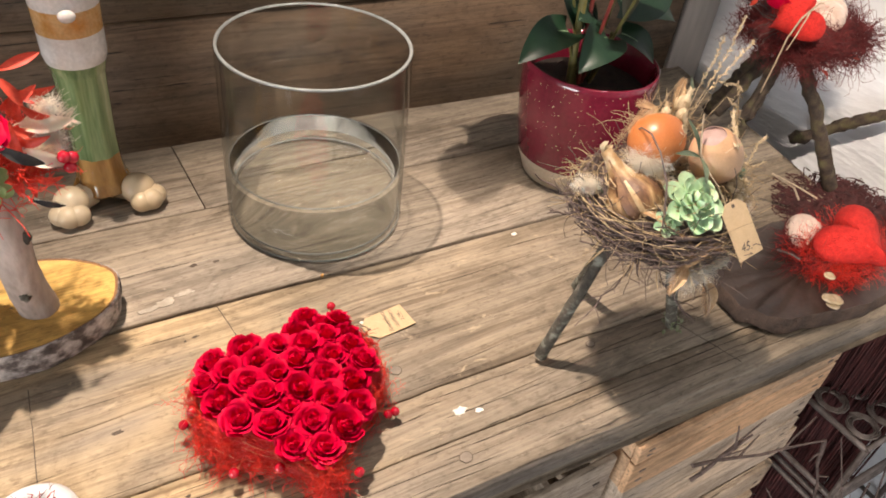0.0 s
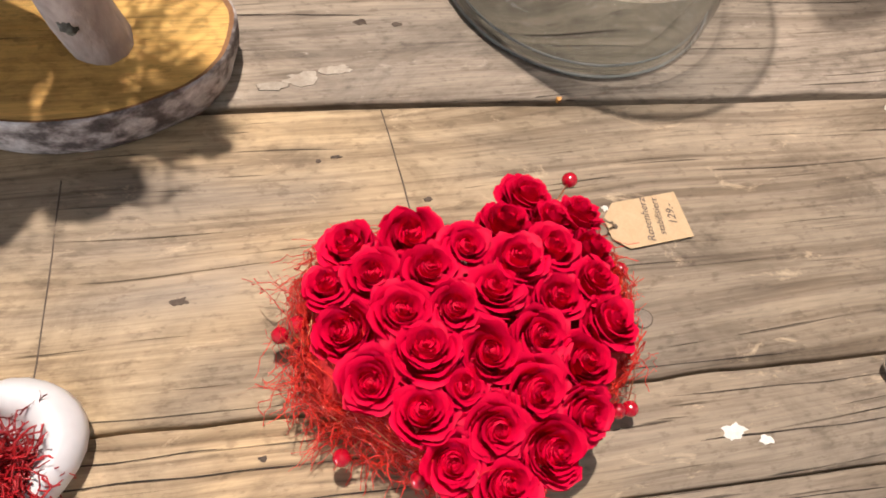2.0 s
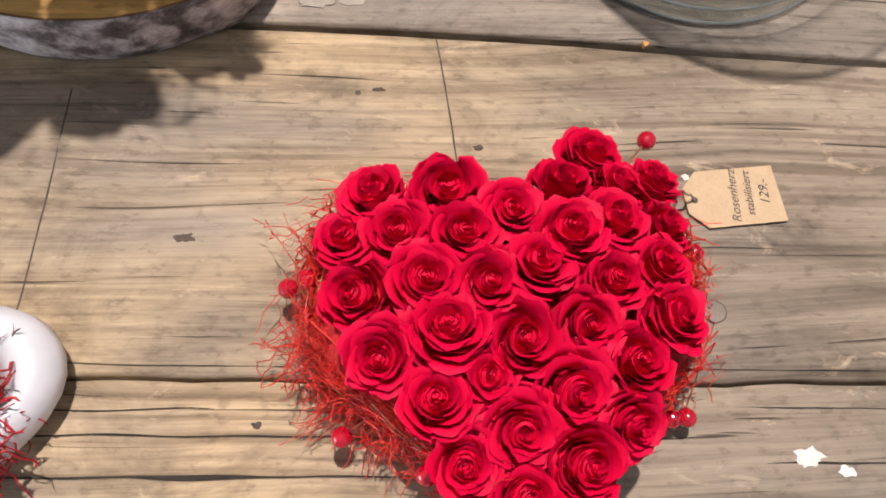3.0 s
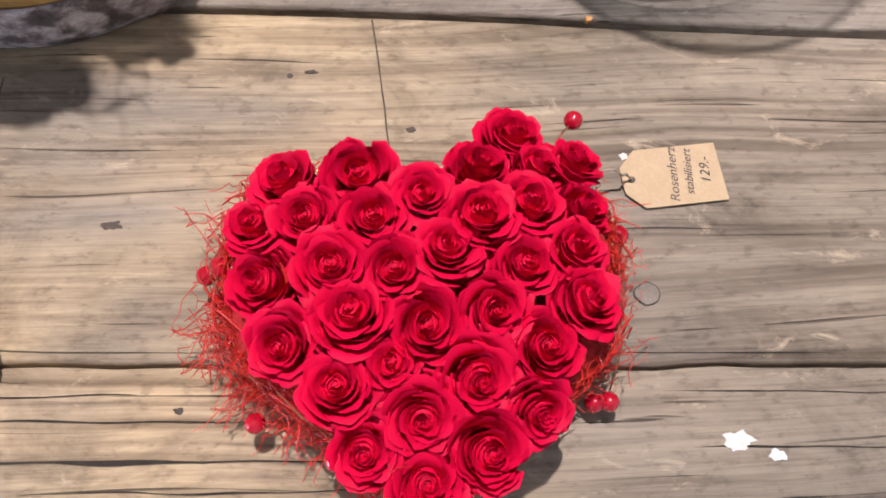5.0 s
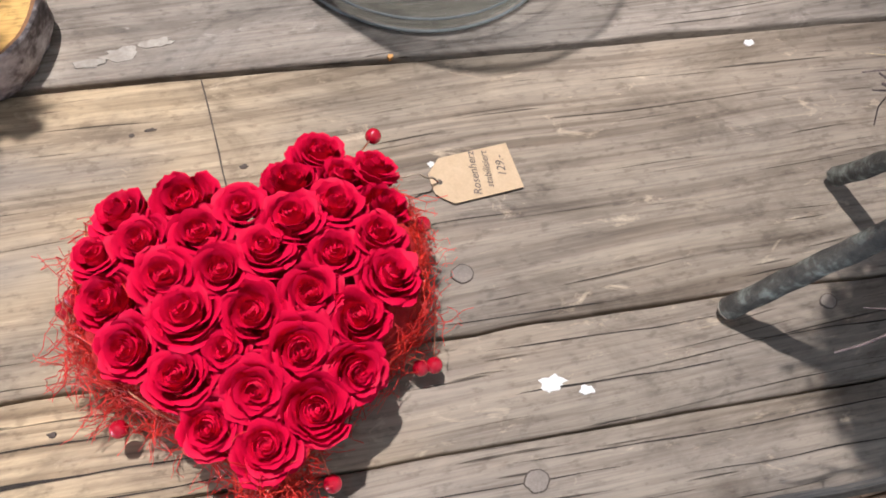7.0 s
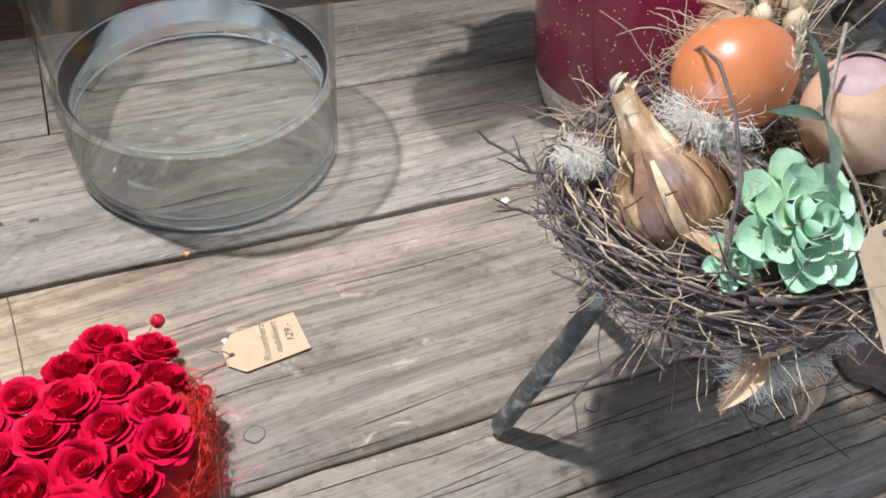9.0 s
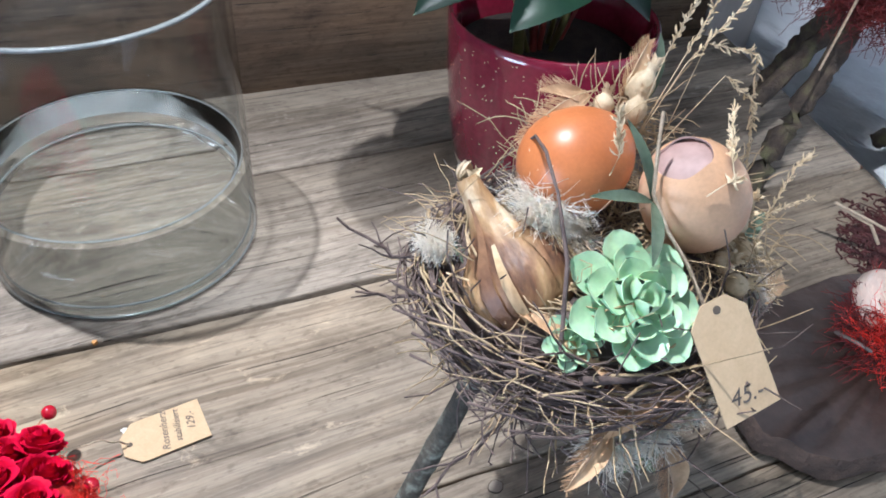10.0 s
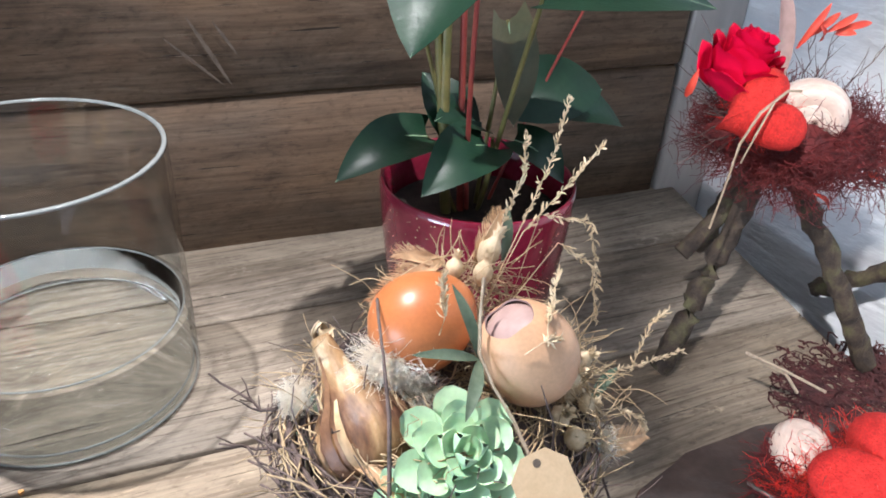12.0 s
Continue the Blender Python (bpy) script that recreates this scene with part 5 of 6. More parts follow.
plant_leaf((0.50, 0.05, 0.19), (0.528, 0.015, 0.165), 0.05, (0.3, -0.6, 0.7), 0.14)
plant_leaf((0.475, 0.07, 0.2), (0.43, 0.05, 0.215), 0.045, (-0.2, -0.5, 0.8), 0.14)
for a, z, mm, r in (((0.449, 0.06, 0.12), (0.441, 0.06, 0.33), M_STEM, 0.0045), ((0.462, 0.06, 0.12), (0.452, 0.06, 0.33), M_STEMRED, 0.003), ((0.47, 0.065, 0.12), (0.431, -0.004, 0.344), M_STEMRED, 0.0022), ((0.48, 0.065, 0.12), (0.475, -0.009, 0.317), M_STEM, 0.0022),
                    ((0.47, 0.07, 0.12), (0.418, 0.08, 0.32), M_STEM, 0.002), ((0.49, 0.07, 0.12), (0.565, 0.07, 0.29), M_STEMRED, 0.0015), ((0.46, 0.06, 0.12), (0.43, 0.062, 0.197), M_STEM, 0.002), ((0.475, 0.06, 0.12), (0.475, 0.04, 0.2), M_STEM, 0.002), ((0.48, 0.07, 0.12), (0.484, 0.05, 0.286), M_STEM, 0.002), ((0.455, 0.07, 0.12), (0.432, 0.06, 0.3), M_STEM, 0.003)):
    plant_stem(a, z, mm, r)


def basis(y, z):
    """A turn whose y and z axes point along y and, as nearly as can be, z."""
    y = Vector(y).normalized()
    x = y.cross(Vector(z)).normalized()
    return Matrix((x, y, x.cross(y))).transposed().to_4x4()


# ---- red arrangement on a tripod of branches ----
def felt_heart(c, turn, size, parent, label="wound red felt heart"):
    """A padded heart, fat in the middle."""
    b = Build()
    n = 40
    for sgn in (1, -1):
        rows = []
        for i in range(11):
            t = i / 10
            row = []
            for k in range(n):
                a = k * math.tau / n
                x, y = 16 * math.sin(a) ** 3, 13 * math.cos(a) - 5 * math.cos(2 * a) - 2 * math.cos(3 * a) - math.cos(4 * a)
                s = math.cos(t * math.pi / 2)
                row.append(Vector((x * s / 17, (y * s + 1.5) / 17, sgn * 0.5 * math.sin(t * math.pi / 2) * (1 - 0.12 * max(0.0, math.cos(a)) ** 8))) * size)
            rows.append(row if sgn > 0 else list(reversed(row)))
        b.sheet(rows, 0, True)
    for i in range(220):
        a = rnd(0, math.tau)
        p = Vector((0.75 * math.cos(a), 0.75 * math.sin(a), rnd(-0.3, 0.35))) * size * rnd(0.5, 0.95)
        b.tube(bend(p, p + Vector((rnd(-1, 1), rnd(-1, 1), rnd(-0.3, 0.6))) * size * 0.4, size * 0.1, 4), 0.00018, 0.0001, 3)
    return part("felt_heart", b, M_FELT, parent, label, at=Matrix.Translation(c) @ turn)


def snail_shell(c, turn, size, parent):
    b = Build()
    rows = []
    n = 70
    for i in range(n + 1):
        t = i / n
        a = t * 2.6 * math.tau
        k = 0.16 * math.exp(1.75 * t)
        R = k * 0.62
        ctr = Vector((R * math.cos(a), R * math.sin(a), -0.75 * k + 0.35))
        e1, e2 = Vector((math.cos(a), math.sin(a), 0)), Vector((0, 0, 1))
        rows.append([(ctr + (e1 * math.cos(q * math.tau / 14) + e2 * math.sin(q * math.tau / 14)) * k * 0.52) * size for q in range(14)])
    b.sheet(rows, 0, True)
    return part("snail_shell", b, M_SHELL, parent, "cream banded snail shell", at=Matrix.Translation(c) @ turn)


tri = thing("tripod_arrangement", "red root nest with rose, felt heart and shell on branches", "flower arrangement")
TC = Vector((0.665, -0.055, 0.205))
for a, z, r in (((0.606, -0.056, 0.008), (0.672, -0.05, 0.205), 0.0092), ((0.788, -0.116, 0.008), (0.685, -0.052, 0.20), 0.0092), ((0.78, 0.10, 0.008), (0.70, -0.02, 0.2), 0.010), ((0.835, -0.012, 0.008), (0.86, -0.165, 0.155), 0.0085)):
    part("leg", twist(a, z, r, 26, 0.7, 0.0016), M_BARK2, tri, "rough brown mossy branch")
part("side_branch", twist((0.655, 0.0, 0.082), (0.72, 0.0, 0.15), 0.008, 8, 0.4, 0.002), M_BARK2, tri, "stub of a mossy branch")
mr = Build()
curls(mr, TC + Vector((0.012, 0, -0.008)), (0.078, 0.07, 0.028), 3400, 0.00042, 0.03)
curls(mr, TC + Vector((0.012, 0, -0.012)), (0.092, 0.082, 0.034), 420, 0.00036, 0.03)
part("root_nest", mr, M_MAROON, tri, "tangled maroon root fibre", kind="stuff")
part("nest_core", Build().ball(TC + Vector((0.005, 0, -0.004)), 0.06, 0.055, 0.026, n=14, lump=0.3), M_MAROON, tri, "dense maroon fibre core")
rose(1, tri, Matrix.Translation((0.597, -0.052, 0.244)) @ Matrix.Rotation(0.15, 4, "Y") @ Matrix.Rotation(0.25, 4, "X") @ Matrix.Diagonal((0.029, 0.029, 0.044, 1)), "single deep red rose")
felt_heart((0.594, -0.086, 0.238), basis((0.82, -0.3, 0.35), (-0.25, -0.62, 0.74)), 0.032, tri)
snail_shell((0.657, -0.08, 0.224), basis((0.2, -0.3, 0.9), (-0.45, -0.75, 0.45)), 0.031, tri)
for a, z in (((0.665, -0.04, 0.262), (0.69, -0.042, 0.302)), ((0.675, -0.04, 0.27), (0.705, -0.04, 0.29)), ((0.69, -0.04, 0.272), (0.722, -0.042, 0.288)), ((0.7, -0.04, 0.272), (0.738, -0.045, 0.279)), ((0.68, -0.045, 0.268), (0.668, -0.05, 0.285)), ((0.7, -0.04, 0.27), (0.716, -0.05, 0.272)), ((0.562, -0.05, 0.24), (0.56, -0.06, 0.268)), ((0.655, -0.1, 0.175), (0.67, -0.11, 0.16)), ((0.7, -0.1, 0.185), (0.72, -0.11, 0.178))):
    part("red_leaf", Build().blade(a, Vector(a).lerp(Vector(z), 0.8), 0.0055, up=(rnd(-0.5, 0.5), -0.7, 0.5), curl=0.15, fold=0.3), M_REDLEAF, tri, "bright red dried leaf")
part("ribbon_leaf", Build().blade((0.645, -0.05, 0.235), (0.642, -0.03, 0.315), 0.016, up=(0, -1, 0.2), curl=0.05, fold=0.2), M_EGGIN, tri, "dusky pink leaf")
part("twine", Build().tube([(0.612, -0.098, 0.256), (0.594, -0.104, 0.26), (0.574, -0.105, 0.248), (0.565, -0.104, 0.228), (0.564, -0.103, 0.2), (0.561, -0.102, 0.165)], 0.0011, 0.0008, 6, rough=0.2)
     .tube([(0.582, -0.106, 0.254), (0.57, -0.11, 0.236), (0.566, -0.108, 0.216)], 0.0009, 0.0007, 5), M_TWINE, tri, "loose twine tied over the heart")
tg = Build()
for i in range(26):
    a = rnd(-0.5, 3.6)
    p = TC + Vector((0.04 * math.cos(a), 0.04 * math.sin(a), 0.01))
    sprig(tg, p, p + Vector((math.cos(a) * rnd(0.03, 0.075), math.sin(a) * rnd(0.02, 0.05), rnd(-0.03, 0.07))), 0.0006)
part("sprig", tg, M_TWIG, tri, "fine dark sprigs with buds", kind="stuff")

for o in tri.children:
    if o.name.split(".")[0] not in ("leg", "side_branch"):
        o.location += Vector((0.009, 0.0, 0.016))


# ---- bark slab with red nest and felt heart ----
slabt = thing("bark_slab_arrangement", "dark bark slab with red fibre nest, felt heart and shell", "flower arrangement")
rim = ((0.497, -0.168), (0.478, -0.185), (0.472, -0.215), (0.470, -0.238), (0.481, -0.256), (0.494, -0.272), (0.515, -0.279), (0.56, -0.289), (0.61, -0.297), (0.66, -0.296), (0.71, -0.285), (0.735, -0.25), (0.728, -0.2), (0.69, -0.165), (0.62, -0.15), (0.55, -0.152))
pts = []
for i in range(len(rim)):
    (x0, y0), (x1, y1) = rim[i], rim[(i + 1) % len(rim)]
    for k in range(4):
        t = k / 4
        j = 0.0022 * noise.noise((i * 1.7 + t * 2, 4, 1))
        pts.append((x0 + (x1 - x0) * t + j, y0 + (y1 - y0) * t + j))
cx, cy = 0.6, -0.225
sl = Build()
rows = [[(cx + (x - cx) * k, cy + (y - cy) * k, z + 0.0035 * noise.noise((x * 70, y * 70, z * 60))) for x, y in pts] for k, z in ((0.96, 0.001), (1.0, 0.006), (0.995, 0.014), (0.99, 0.020), (0.975, 0.0235), (0.6, 0.0255), (0.02, 0.026))]
sl.sheet([list(reversed(r_)) for r_ in rows][:5], 1, True).sheet([list(reversed(r_)) for r_ in rows][4:], 0, True)
part("slab", sl, [M_SLABTOP, M_SLABEDGE], slabt, "dark polished bark slab with rough edge")
SC = Vector((0.632, -0.222, 0.045))
rf = Build()
curls(rf, SC + Vector((0.002, -0.012, -0.004)), (0.052, 0.038, 0.014), 2200, 0.00032, 0.028)
curls(rf, SC + Vector((-0.038, -0.012, -0.006)), (0.024, 0.034, 0.010), 600, 0.00032, 0.026)
part("red_nest", rf, M_SISAL, slabt, "bright red sisal nest", kind="stuff")
mf = Build()
curls(mf, SC + Vector((-0.004, -0.002, -0.006)), (0.058, 0.040, 0.012), 900, 0.0005, 0.026)
for i in range(70):
    a = rnd(1.4, 3.6)
    p = SC + Vector((0.052 * math.cos(a), 0.038 * math.sin(a), -0.006))
    sprig(mf, p, p + Vector((math.cos(a) * rnd(0.01, 0.05), math.sin(a) * rnd(0.004, 0.016), rnd(-0.012, 0.02))), 0.0005, n=5)
part("root_fibre", mf, M_MAROON, slabt, "maroon rootlets", kind="stuff")
part("nest_core", Build().ball(SC + Vector((0, -0.006, -0.008)), 0.054, 0.040, 0.013, n=12, lump=0.3), M_MAROON, slabt, "dense dark red core")
felt_heart((0.622, -0.245, 0.066), basis((-0.25, 0.95, 0.2), (-0.3, -0.35, 0.88)), 0.043, slabt)
snail_shell((0.616, -0.197, 0.050), Matrix.Rotation(radians(20), 4, "X") @ Matrix.Rotation(0.6, 4, "Z"), 0.028, slabt)
fl = Build()
for c, r in (((0.553, -0.279, 0.038), 0.0075), ((0.561, -0.282, 0.036), 0.008), ((0.557, -0.284, 0.032), 0.007), ((0.568, -0.262, 0.05), 0.006)):
    fl.lathe([(0.0, 0.0), (r * 0.7, 0.0012), (r, 0.0005), (r * 0.95, -0.0008), (0.0, -0.002)], 14, at=c, wob=0.12)
part("dried_petal", fl, M_POD, slabt, "cream dried petals")
part("twine", Build().tube([(0.648, -0.155, 0.052), (0.635, -0.150, 0.07), (0.62, -0.142, 0.078), (0.604, -0.135, 0.088)], 0.0013, 0.001, 6, rough=0.2)
     .tube([(0.604, -0.135, 0.088), (0.632, -0.152, 0.075), (0.66, -0.168, 0.06)], 0.0012, 0.001, 6, rough=0.2), M_TWINE, slabt, "pale twine ends")
part("curl_wire", Build().tube([(0.556, -0.205, 0.045), (0.553, -0.213, 0.05), (0.555, -0.222, 0.052), (0.562, -0.228, 0.048)], 0.0013, n=6), M_METAL, slabt, "grey curl of wire")


# ---- birch slice with the upright branch ----
slice_t = thing("birch_slice_arrangement", "birch wood slice with upright branch, red leaves and feathers", "flower arrangement")
SX, SY, SRX, SRY = -0.168, 0.044, 0.092, 0.060
def oval(k, z, wob=0.012):
    return [(SX + SRX * k * math.cos(a * math.tau / 72) * (1 + wob * math.sin(a * 0.61) + wob * noise.noise((a * 0.3, z * 99, 0))), SY + SRY * k * math.sin(a * math.tau / 72) * (1 + wob * math.cos(a * 0.35)), z + 0.0008 * noise.noise((a * 0.9, k * 7, 1))) for a in range(72)]


part("bark", Build().sheet([oval(0.95, 0.0008, 0.02), oval(0.985, 0.008, 0.02), oval(0.995, 0.018, 0.02), oval(1.0, 0.029), oval(1.0, 0.031), oval(0.985, 0.0315)], 0, True), M_BIRCH, slice_t, "grey-white flaking birch bark")
part("bast", Build().sheet([oval(0.985, 0.0312), oval(0.955, 0.0306)], 0, True), M_SLICERING, slice_t, "dark brown ring under the bark")
part("disc", Build().sheet([oval(0.957, 0.0305), oval(0.5, 0.0296, 0), oval(0.02, 0.0292, 0)], 0, True), M_SLICE, slice_t, "yellow sawn wood")
part("branch", Build().tube([(-0.146, 0.036, 0.029), (-0.150, 0.032, 0.055), (-0.152, 0.027, 0.085), (-0.151, 0.022, 0.115), (-0.153, 0.018, 0.15), (-0.156, 0.014, 0.18)], 0.0165, 0.0135, 18, rough=0.05), M_BRANCH, slice_t, "peeled grey branch with dark knots")
for x, y, z in ((-0.139, 0.013, 0.125), (-0.153, 0.017, 0.062)):
    part("branch_knot", Build().ball((x, y, z), 0.0045, 0.003, 0.006, n=8, lump=0.5), M_BARK, slice_t, "dark knot on the branch")
RC = Vector((-0.128, 0.035, 0.205))
rr_ = Build()
hairs(rr_, RC + Vector((-0.02, 0, -0.02)), 0.055, 260, 0.0006, 0.5)
# unseen bulk added on the left to cast shadow on slice and table
hairs(rr_, (-0.245, 0.035, 0.195), 0.085, 260, 0.0006, 0.5)
part("arrangement_core", Build().ball((-0.245, 0.035, 0.19), 0.078, 0.07, 0.03, n=14, lump=0.4), M_MAROON, slice_t, "unseen dark red core added to shade the slice")
part("red_fibre", rr_, M_SISAL, slice_t, "red sisal fibre", kind="stuff")
lv = Build()
for i in range(44):
    a = rnd(-1.9, 1.9)
    p = RC + Vector((rnd(-0.03, 0.012), rnd(-0.02, 0.02), rnd(-0.035, 0.05)))
    d = Vector((math.cos(a) * 0.6, rnd(-0.6, 0.2), math.sin(a) * 0.8)).normalized()
    lv.blade(p, p + d * rnd(0.018, 0.034), 0.008, up=(rnd(-0.4, 0.4), -1, rnd(-0.4, 0.6)), curl=0.15, fold=0.25)
part("red_leaf", lv, M_REDLEAF, slice_t, "pointed bright red leaves")
rose(3, slice_t, Matrix.Translation((-0.155, 0.01, 0.225)) @ Matrix.Rotation(0.9, 4, "X") @ Matrix.Diagonal((0.024, 0.024, 0.024, 1)), "red rose bloom")
succulent((-0.152, 0.0, 0.188), (0.1, -0.8, 0.5), 0.018, slice_t, "succulent", "light green succulent rosette", 4, M_GREENLEAF)
ff = Build()
feather(ff, (-0.13, 0.02, 0.2), (-0.095, 0.015, 0.185), 0.013, (0, -1, 0.3), n=60)
feather(ff, (-0.125, 0.03, 0.215), (-0.083, 0.03, 0.212), 0.013, (0, -1, 0.3), n=60)
fluff(ff, (-0.105, 0.03, 0.2), 0.02, 380)
fluff(ff, (-0.1, 0.03, 0.225), 0.016, 300)
part("feather", ff, [M_DOWN, M_POD], slice_t, "soft pale feathers", kind="stuff")
for a, z, w in (((-0.14, -0.005, 0.222), (-0.112, -0.005, 0.2), 0.009), ((-0.128, 0.02, 0.155), (-0.105, 0.02, 0.142), 0.005)):
    part("spotted_feather", Build().blade(a, z, w, up=(0, -1, 0.2)), M_DOTS, slice_t, "black feather with white spots")
wd = Build()
for a, z in (((-0.14, -0.007, 0.222), (-0.112, -0.007, 0.2)), ((-0.128, 0.018, 0.155), (-0.105, 0.018, 0.142))):
    for k in range(9):
        for s in (-0.0017, 0.0017):
            p = Vector(a).lerp(Vector(z), 0.1 + 0.09 * k)
            wd.ball((p.x + s * 0.6, p.y, p.z + s), 0.0011, 0.0006, 0.0011, n=4)
part("feather_spot", wd, M_DOWN, slice_t, "white round spots", kind="stuff")
for x, y, z in ((-0.098, 0.012, 0.192), (-0.092, 0.014, 0.189), (-0.095, 0.012, 0.182)):
    part("berry", BEAD, None, slice_t, "dark red berry", at=pose(x, y, z) @ Matrix.Scale(1.2, 4))


# ---- glazed ceramic animal figure, one solid piece ----
fig = Build()
FX, FY = -0.054, 0.222
def ring(r, z, sx=1.0, sy=1.0, dx=0.0, flute=0.04):
    return [(FX + dx + r * sx * math.cos(k * math.tau / 48) * (1 + flute * math.sin(k * math.tau / 48 * 9)), FY + r * sy * math.sin(k * math.tau / 48) * (1 + flute * math.sin(k * math.tau / 48 * 9)), z) for k in range(48)]


levels = [(0.030, 0.014), (0.034, 0.018), (0.031, 0.03), (0.0285, 0.045), (0.0275, 0.06), (0.027, 0.075), (0.0275, 0.10), (0.029, 0.13), (0.030, 0.155), (0.0345, 0.168), (0.0365, 0.175), (0.037, 0.20), (0.038, 0.225), (0.040, 0.26), (0.037, 0.30), (0.02, 0.325), (0.001, 0.33)]
rws = [ring(r * (0.82 if z > 0.02 else 0.9), z, flute=0.035 if z < 0.16 else 0.0) for r, z in levels]
for i in range(len(rws) - 1):
    z = levels[i][1]
    fig.sheet([rws[i], rws[i + 1]], 1 if z < 0.06 else 2 if z < 0.165 else 3 if z < 0.195 else 4 if z < 0.22 else 3, True)
for fx, fy, an in ((-0.094, 0.193, -0.35), (-0.021, 0.193, 0.45)):
    for dx, dy, r in ((0.0, 0.006, 0.0185), (-0.0085, -0.010, 0.0125), (0.0, -0.014, 0.013), (0.0085, -0.010, 0.0125)):
        x, y = dx * math.cos(an) - dy * math.sin(an), dx * math.sin(an) + dy * math.cos(an)
        fig.ball((fx + x, fy + y, r * 0.92), r, r, r * 0.92, n=12, m=0)
    fig.tube([(fx, fy + 0.006, 0.013), (FX + (fx - FX) * 0.4, FY - 0.01, 0.016)], 0.013, 0.014, 14)
fig.ball((-0.058, 0.186, 0.225), 0.008, 0.006, 0.006, n=10, m=3)
fo = new("ceramic_figure", fig.mesh("ceramic_figure", [M_PAW, M_AMBER, M_GREEN, M_MILK, M_ORANGE]))
tagged(fo, "glazed ceramic figure with cream paws and green body", "figurine")


# ---- white ceramic heart with red yarn ----
wh = thing("white_heart_dish", "white ceramic heart holding glittering red yarn and seeds", "decoration")
WX, WY = -0.212, -0.186


def wheart(k, z):
    out = []
    for i in range(56):
        a = i * math.tau / 56
        x, y = 16 * math.sin(a) ** 3, 13 * math.cos(a) - 5 * math.cos(2 * a) - 2 * math.cos(3 * a) - math.cos(4 * a)
        x, y = x / 16 * 0.058 * k, (y + 1.5) / 16 * 0.056 * k
        out.append((WX + x, WY + y, z))
    return out


part("body", Build().sheet([list(reversed(wheart(k, z))) for k, z in ((0.8, 0.0006), (0.93, 0.004), (1.0, 0.012), (0.98, 0.019), (0.9, 0.0245), (0.82, 0.026), (0.72, 0.024), (0.66, 0.018), (0.6, 0.01), (0.02, 0.009))], 0, True), M_CERAMIC, wh, "smooth white padded rim")
yr = Build()
for i in range(700):
    p = Vector((WX + rnd(-0.028, 0.038), WY + rnd(-0.018, 0.014), rnd(0.012, 0.032)))
    yr.tube(bend(p, jitter(p, 0.014), 0.003, 5, 0.002), 0.0005, n=4)
curls(yr, (WX + 0.004, WY - 0.002, 0.022), (0.038, 0.024, 0.010), 1100, 0.0006, 0.022)
part("yarn", yr, M_YARN, wh, "glittering dark red yarn", kind="stuff")
yh = Build()
for i in range(22):
    p = Vector((WX + rnd(0.01, 0.04), WY + rnd(-0.035, 0.03), 0.027))
    sprig(yh, p, p + Vector((rnd(-0.004, 0.014), rnd(-0.012, 0.012), 0.001)), 0.00035, n=6)
part("root_fibre", yh, M_MAROON, wh, "fine maroon rootlets", kind="stuff")
for x, y in ((-0.207, -0.158), (-0.201, -0.155), (-0.197, -0.161), (-0.204, -0.165)):
    part("seed", Build().ball((x, y, 0.022), 0.0055, 0.0045, 0.004, n=8, lump=0.5), M_POD, wh, "pale husk")


# ---- crates under the table ----
def crate(lo, hi, label, mat, slats):
    t = thing("wooden_crate", label, "crate", group="crates under the table")
    x0, y0, z0_ = lo
    x1, y1, z1_ = hi
    h = (z1_ - z0_)
    for s0, s1 in slats:
        for y in (y0, y1 - 0.007):
            soften(part("slat", Build().box((x0, y, z0_ + h * s0), (x1, y + 0.007, z0_ + h * s1), jag=0.0008), mat, t, smooth=False), 0.0008, 1)
        for x in (x0 + 0.0005, x1 - 0.0075):
            soften(part("end_slat", Build().box((x, y0 + 0.0075, z0_ + h * s0), (x + 0.007, y1 - 0.0075, z0_ + h * s1), jag=0.0008), mat, t, smooth=False), 0.0008, 1)
    for x in (x0 + 0.008, x1 - 0.028):
        for y in (y0 + 0.0075, y1 - 0.0275):
            part("corner_post", Build().box((x, y, z0_), (x + 0.02, y + 0.02, z1_)), mat, t, smooth=False)
    for k in range(4):
        y = y0 + 0.01 + k * (y1 - y0 - 0.02) / 4
        part("bottom_slat", Build().box((x0 + 0.008, y, z0_ + 0.001), (x1 - 0.008, y + 0.04, z0_ + 0.006)), mat, t, smooth=False)
    nl = Build()
    for x in (x0 + 0.016, x1 - 0.018):
        for s0, s1 in slats:
            for q_ in (0.3, 0.65):
                zz = z0_ + h * (s0 + (s1 - s0) * q_)
                nl.box((x - 0.004, y0 - 0.0008, zz), (x + 0.004, y0 + 0.001, zz + 0.0016))
    part("staple", nl, M_METAL, t, "dark staples in the slats", smooth=False, kind="stuff")


crate((0.297, -0.302, -0.108), (0.604, -0.03, -0.036), "pale orange new softwood crate stacked under the table", M_CRATE, ((0.0, 0.64), (0.68, 1.0)))
crate((0.300, -0.301, -0.198), (0.602, -0.03, -0.110), "pale slatted softwood crate under a newer crate", M_CRATE_OLD, ((0.0, 0.42), (0.47, 1.0)))
crate((0.305, -0.298, -0.40), (0.625, -0.03, -0.200), "pale slatted softwood crate in a stack", M_CRATE_OLD, ((0.0, 0.25), (0.36, 0.62), (0.76, 1.0)))
crate((0.300, -0.295, -0.80), (0.610, -0.03, -0.402), "deep slatted softwood crate standing on the floor", M_CRATE_OLD, ((0.0, 0.2), (0.27, 0.47), (0.54, 0.74), (0.8, 1.0)))
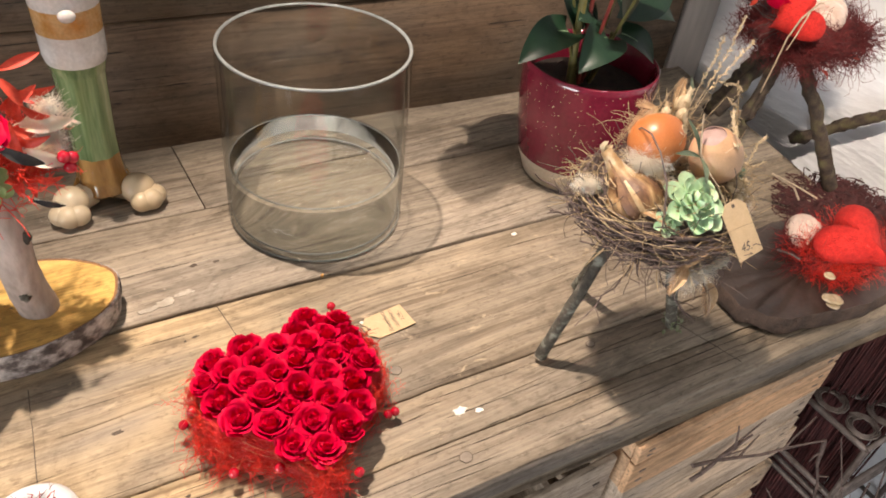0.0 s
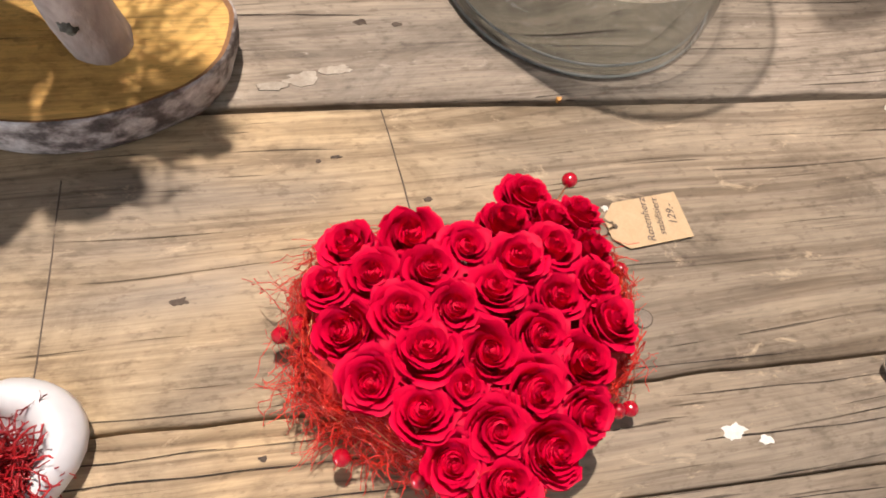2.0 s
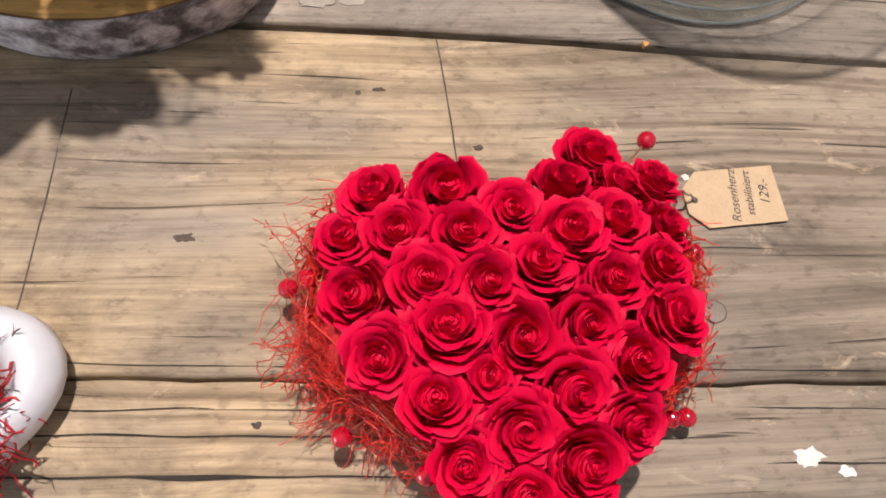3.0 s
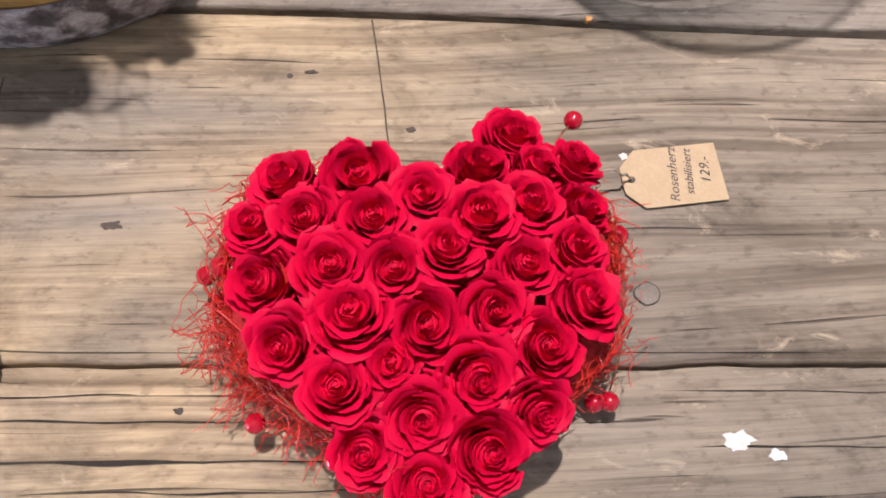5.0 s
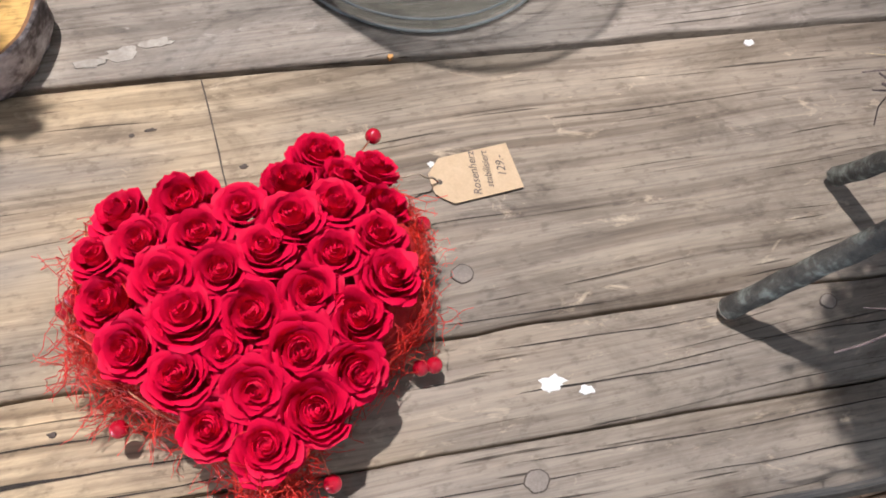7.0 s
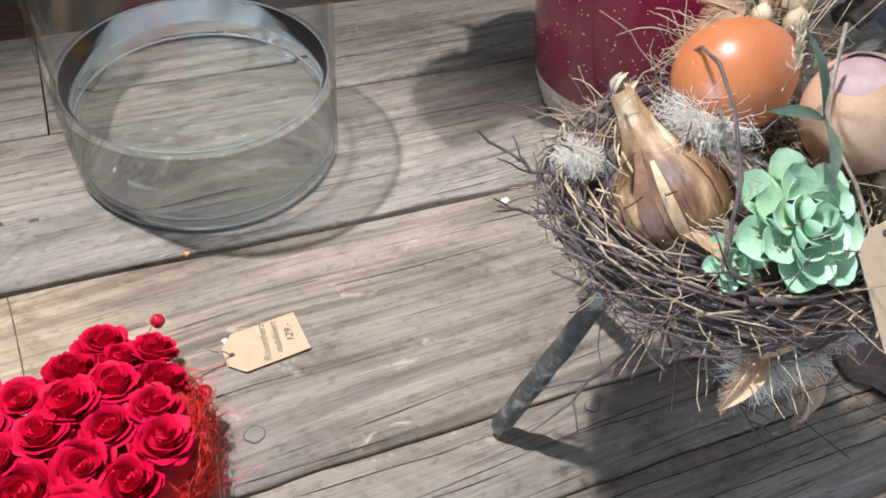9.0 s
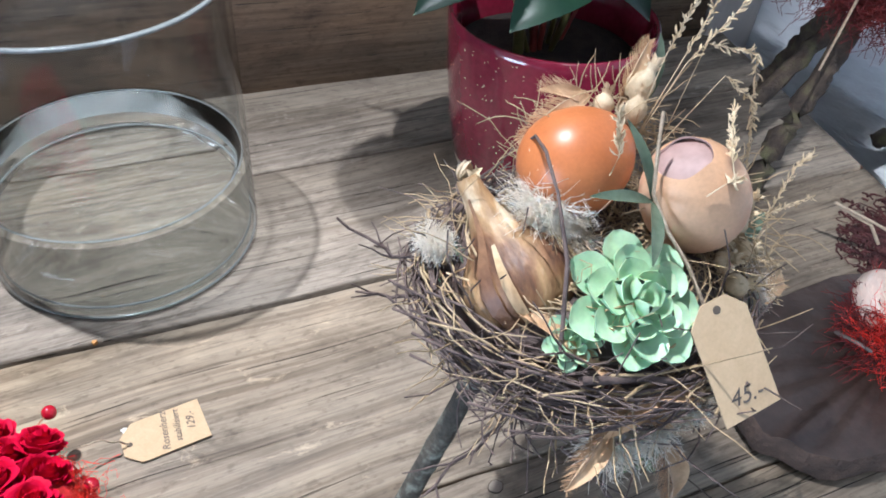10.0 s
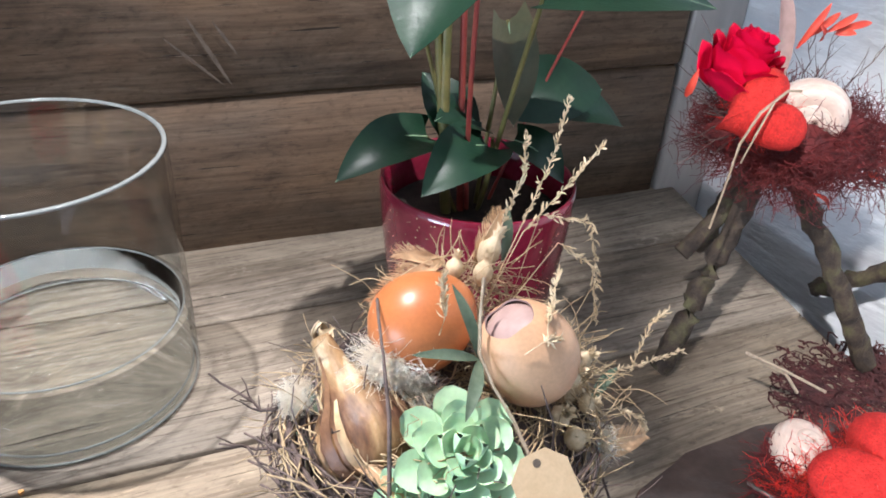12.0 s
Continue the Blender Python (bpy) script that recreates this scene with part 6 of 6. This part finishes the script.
crate((-0.03, -0.288, -0.80), (0.288, -0.03, -0.045), "tall slatted softwood crate standing under the table", M_CRATE_OLD, ((0.0, 0.12), (0.17, 0.29), (0.34, 0.46), (0.51, 0.63), (0.68, 0.8), (0.86, 0.98)))

# ---- wire basket with coils and the heap of twigs beside the crates ----
wb = thing("wire_basket", "rusty wire basket of coiled rings standing beside crates", "basket")
BX0, BX1, BY, BZ0, BZ1 = 0.645, 0.88, -0.37, -0.80, -0.17
frame_b = Build()
for z in (BZ0 + 0.004, -0.45, -0.27, -0.285, -0.30, BZ1):
    frame_b.tube([(BX0, BY, z), (BX1, BY, z), (BX1, -0.05, z), (BX0, -0.05, z), (BX0, BY, z)], 0.004, n=6)
for x in (BX0, BX1):
    for y in (BY, -0.05):
        frame_b.tube([(x, y, BZ0), (x, y, BZ1)], 0.004, n=6)
part("basket_frame", frame_b, M_METAL, wb, "dark wire frame")
coil = Build().tube([(0.021 * math.cos(k * 0.5) * (1 - k / 90), 0.0, 0.022 * math.sin(k * 0.5) * (1 - k / 90)) for k in range(40)], 0.0016, n=5).mesh("coil", M_METAL)
for i in range(5):
    for j in range(5):
        part("coil", coil, None, wb, at=pose(BX0 + 0.024 + i * 0.046, BY + 0.024 + j * 0.046, BZ1 + 0.003, 90, 0, rnd(0, 360)))
rose_stock = Build()
curls(rose_stock, ((BX0 + BX1) / 2, -0.21, -0.23), (0.10, 0.14, 0.03), 1100, 0.0009, 0.05)
curls(rose_stock, ((BX0 + BX1) / 2, -0.21, -0.42), (0.10, 0.14, 0.18), 1800, 0.0014, 0.06)
part("basket_filling", rose_stock, M_STOCK, wb, "dark red dried stems inside the basket", kind="stuff")
hp = thing("twig_heap", "heap of bare brown twigs and red stems beside the crates", "twigs")
tb = Build()
for i in range(20):
    x = rnd(0.62, 0.86)
    a = (x, rnd(-0.56, -0.40), FLOOR_Z + 0.003)
    sprig(tb, a, (x + rnd(-0.12, 0.02), rnd(-0.50, -0.385), rnd(-0.35, -0.12)), rnd(0.0016, 0.0032), n=6)
for a, z in (((0.40, -0.305, -0.125), (0.60, -0.34, -0.16)), ((0.40, -0.31, -0.145), (0.47, -0.315, -0.10)), ((0.60, -0.34, -0.16), (0.64, -0.36, -0.30)), ((0.64, -0.36, -0.30), (0.66, -0.38, -0.795))):
    sprig(tb, a, z, 0.003, n=3)
part("twig", tb, M_TWIG, hp, "bare thin twigs", kind="stuff")
rs = Build()
for i in range(420):
    p = Vector((rnd(0.62, 0.85), rnd(-0.56, -0.43), rnd(-0.74, -0.42)))
    rs.tube(bend(p, jitter(p, 0.05), 0.01, 5, 0.006), 0.0015, 0.0008, 4)
part("red_stem", rs, M_STOCK, hp, "dark red thin stems", kind="stuff")
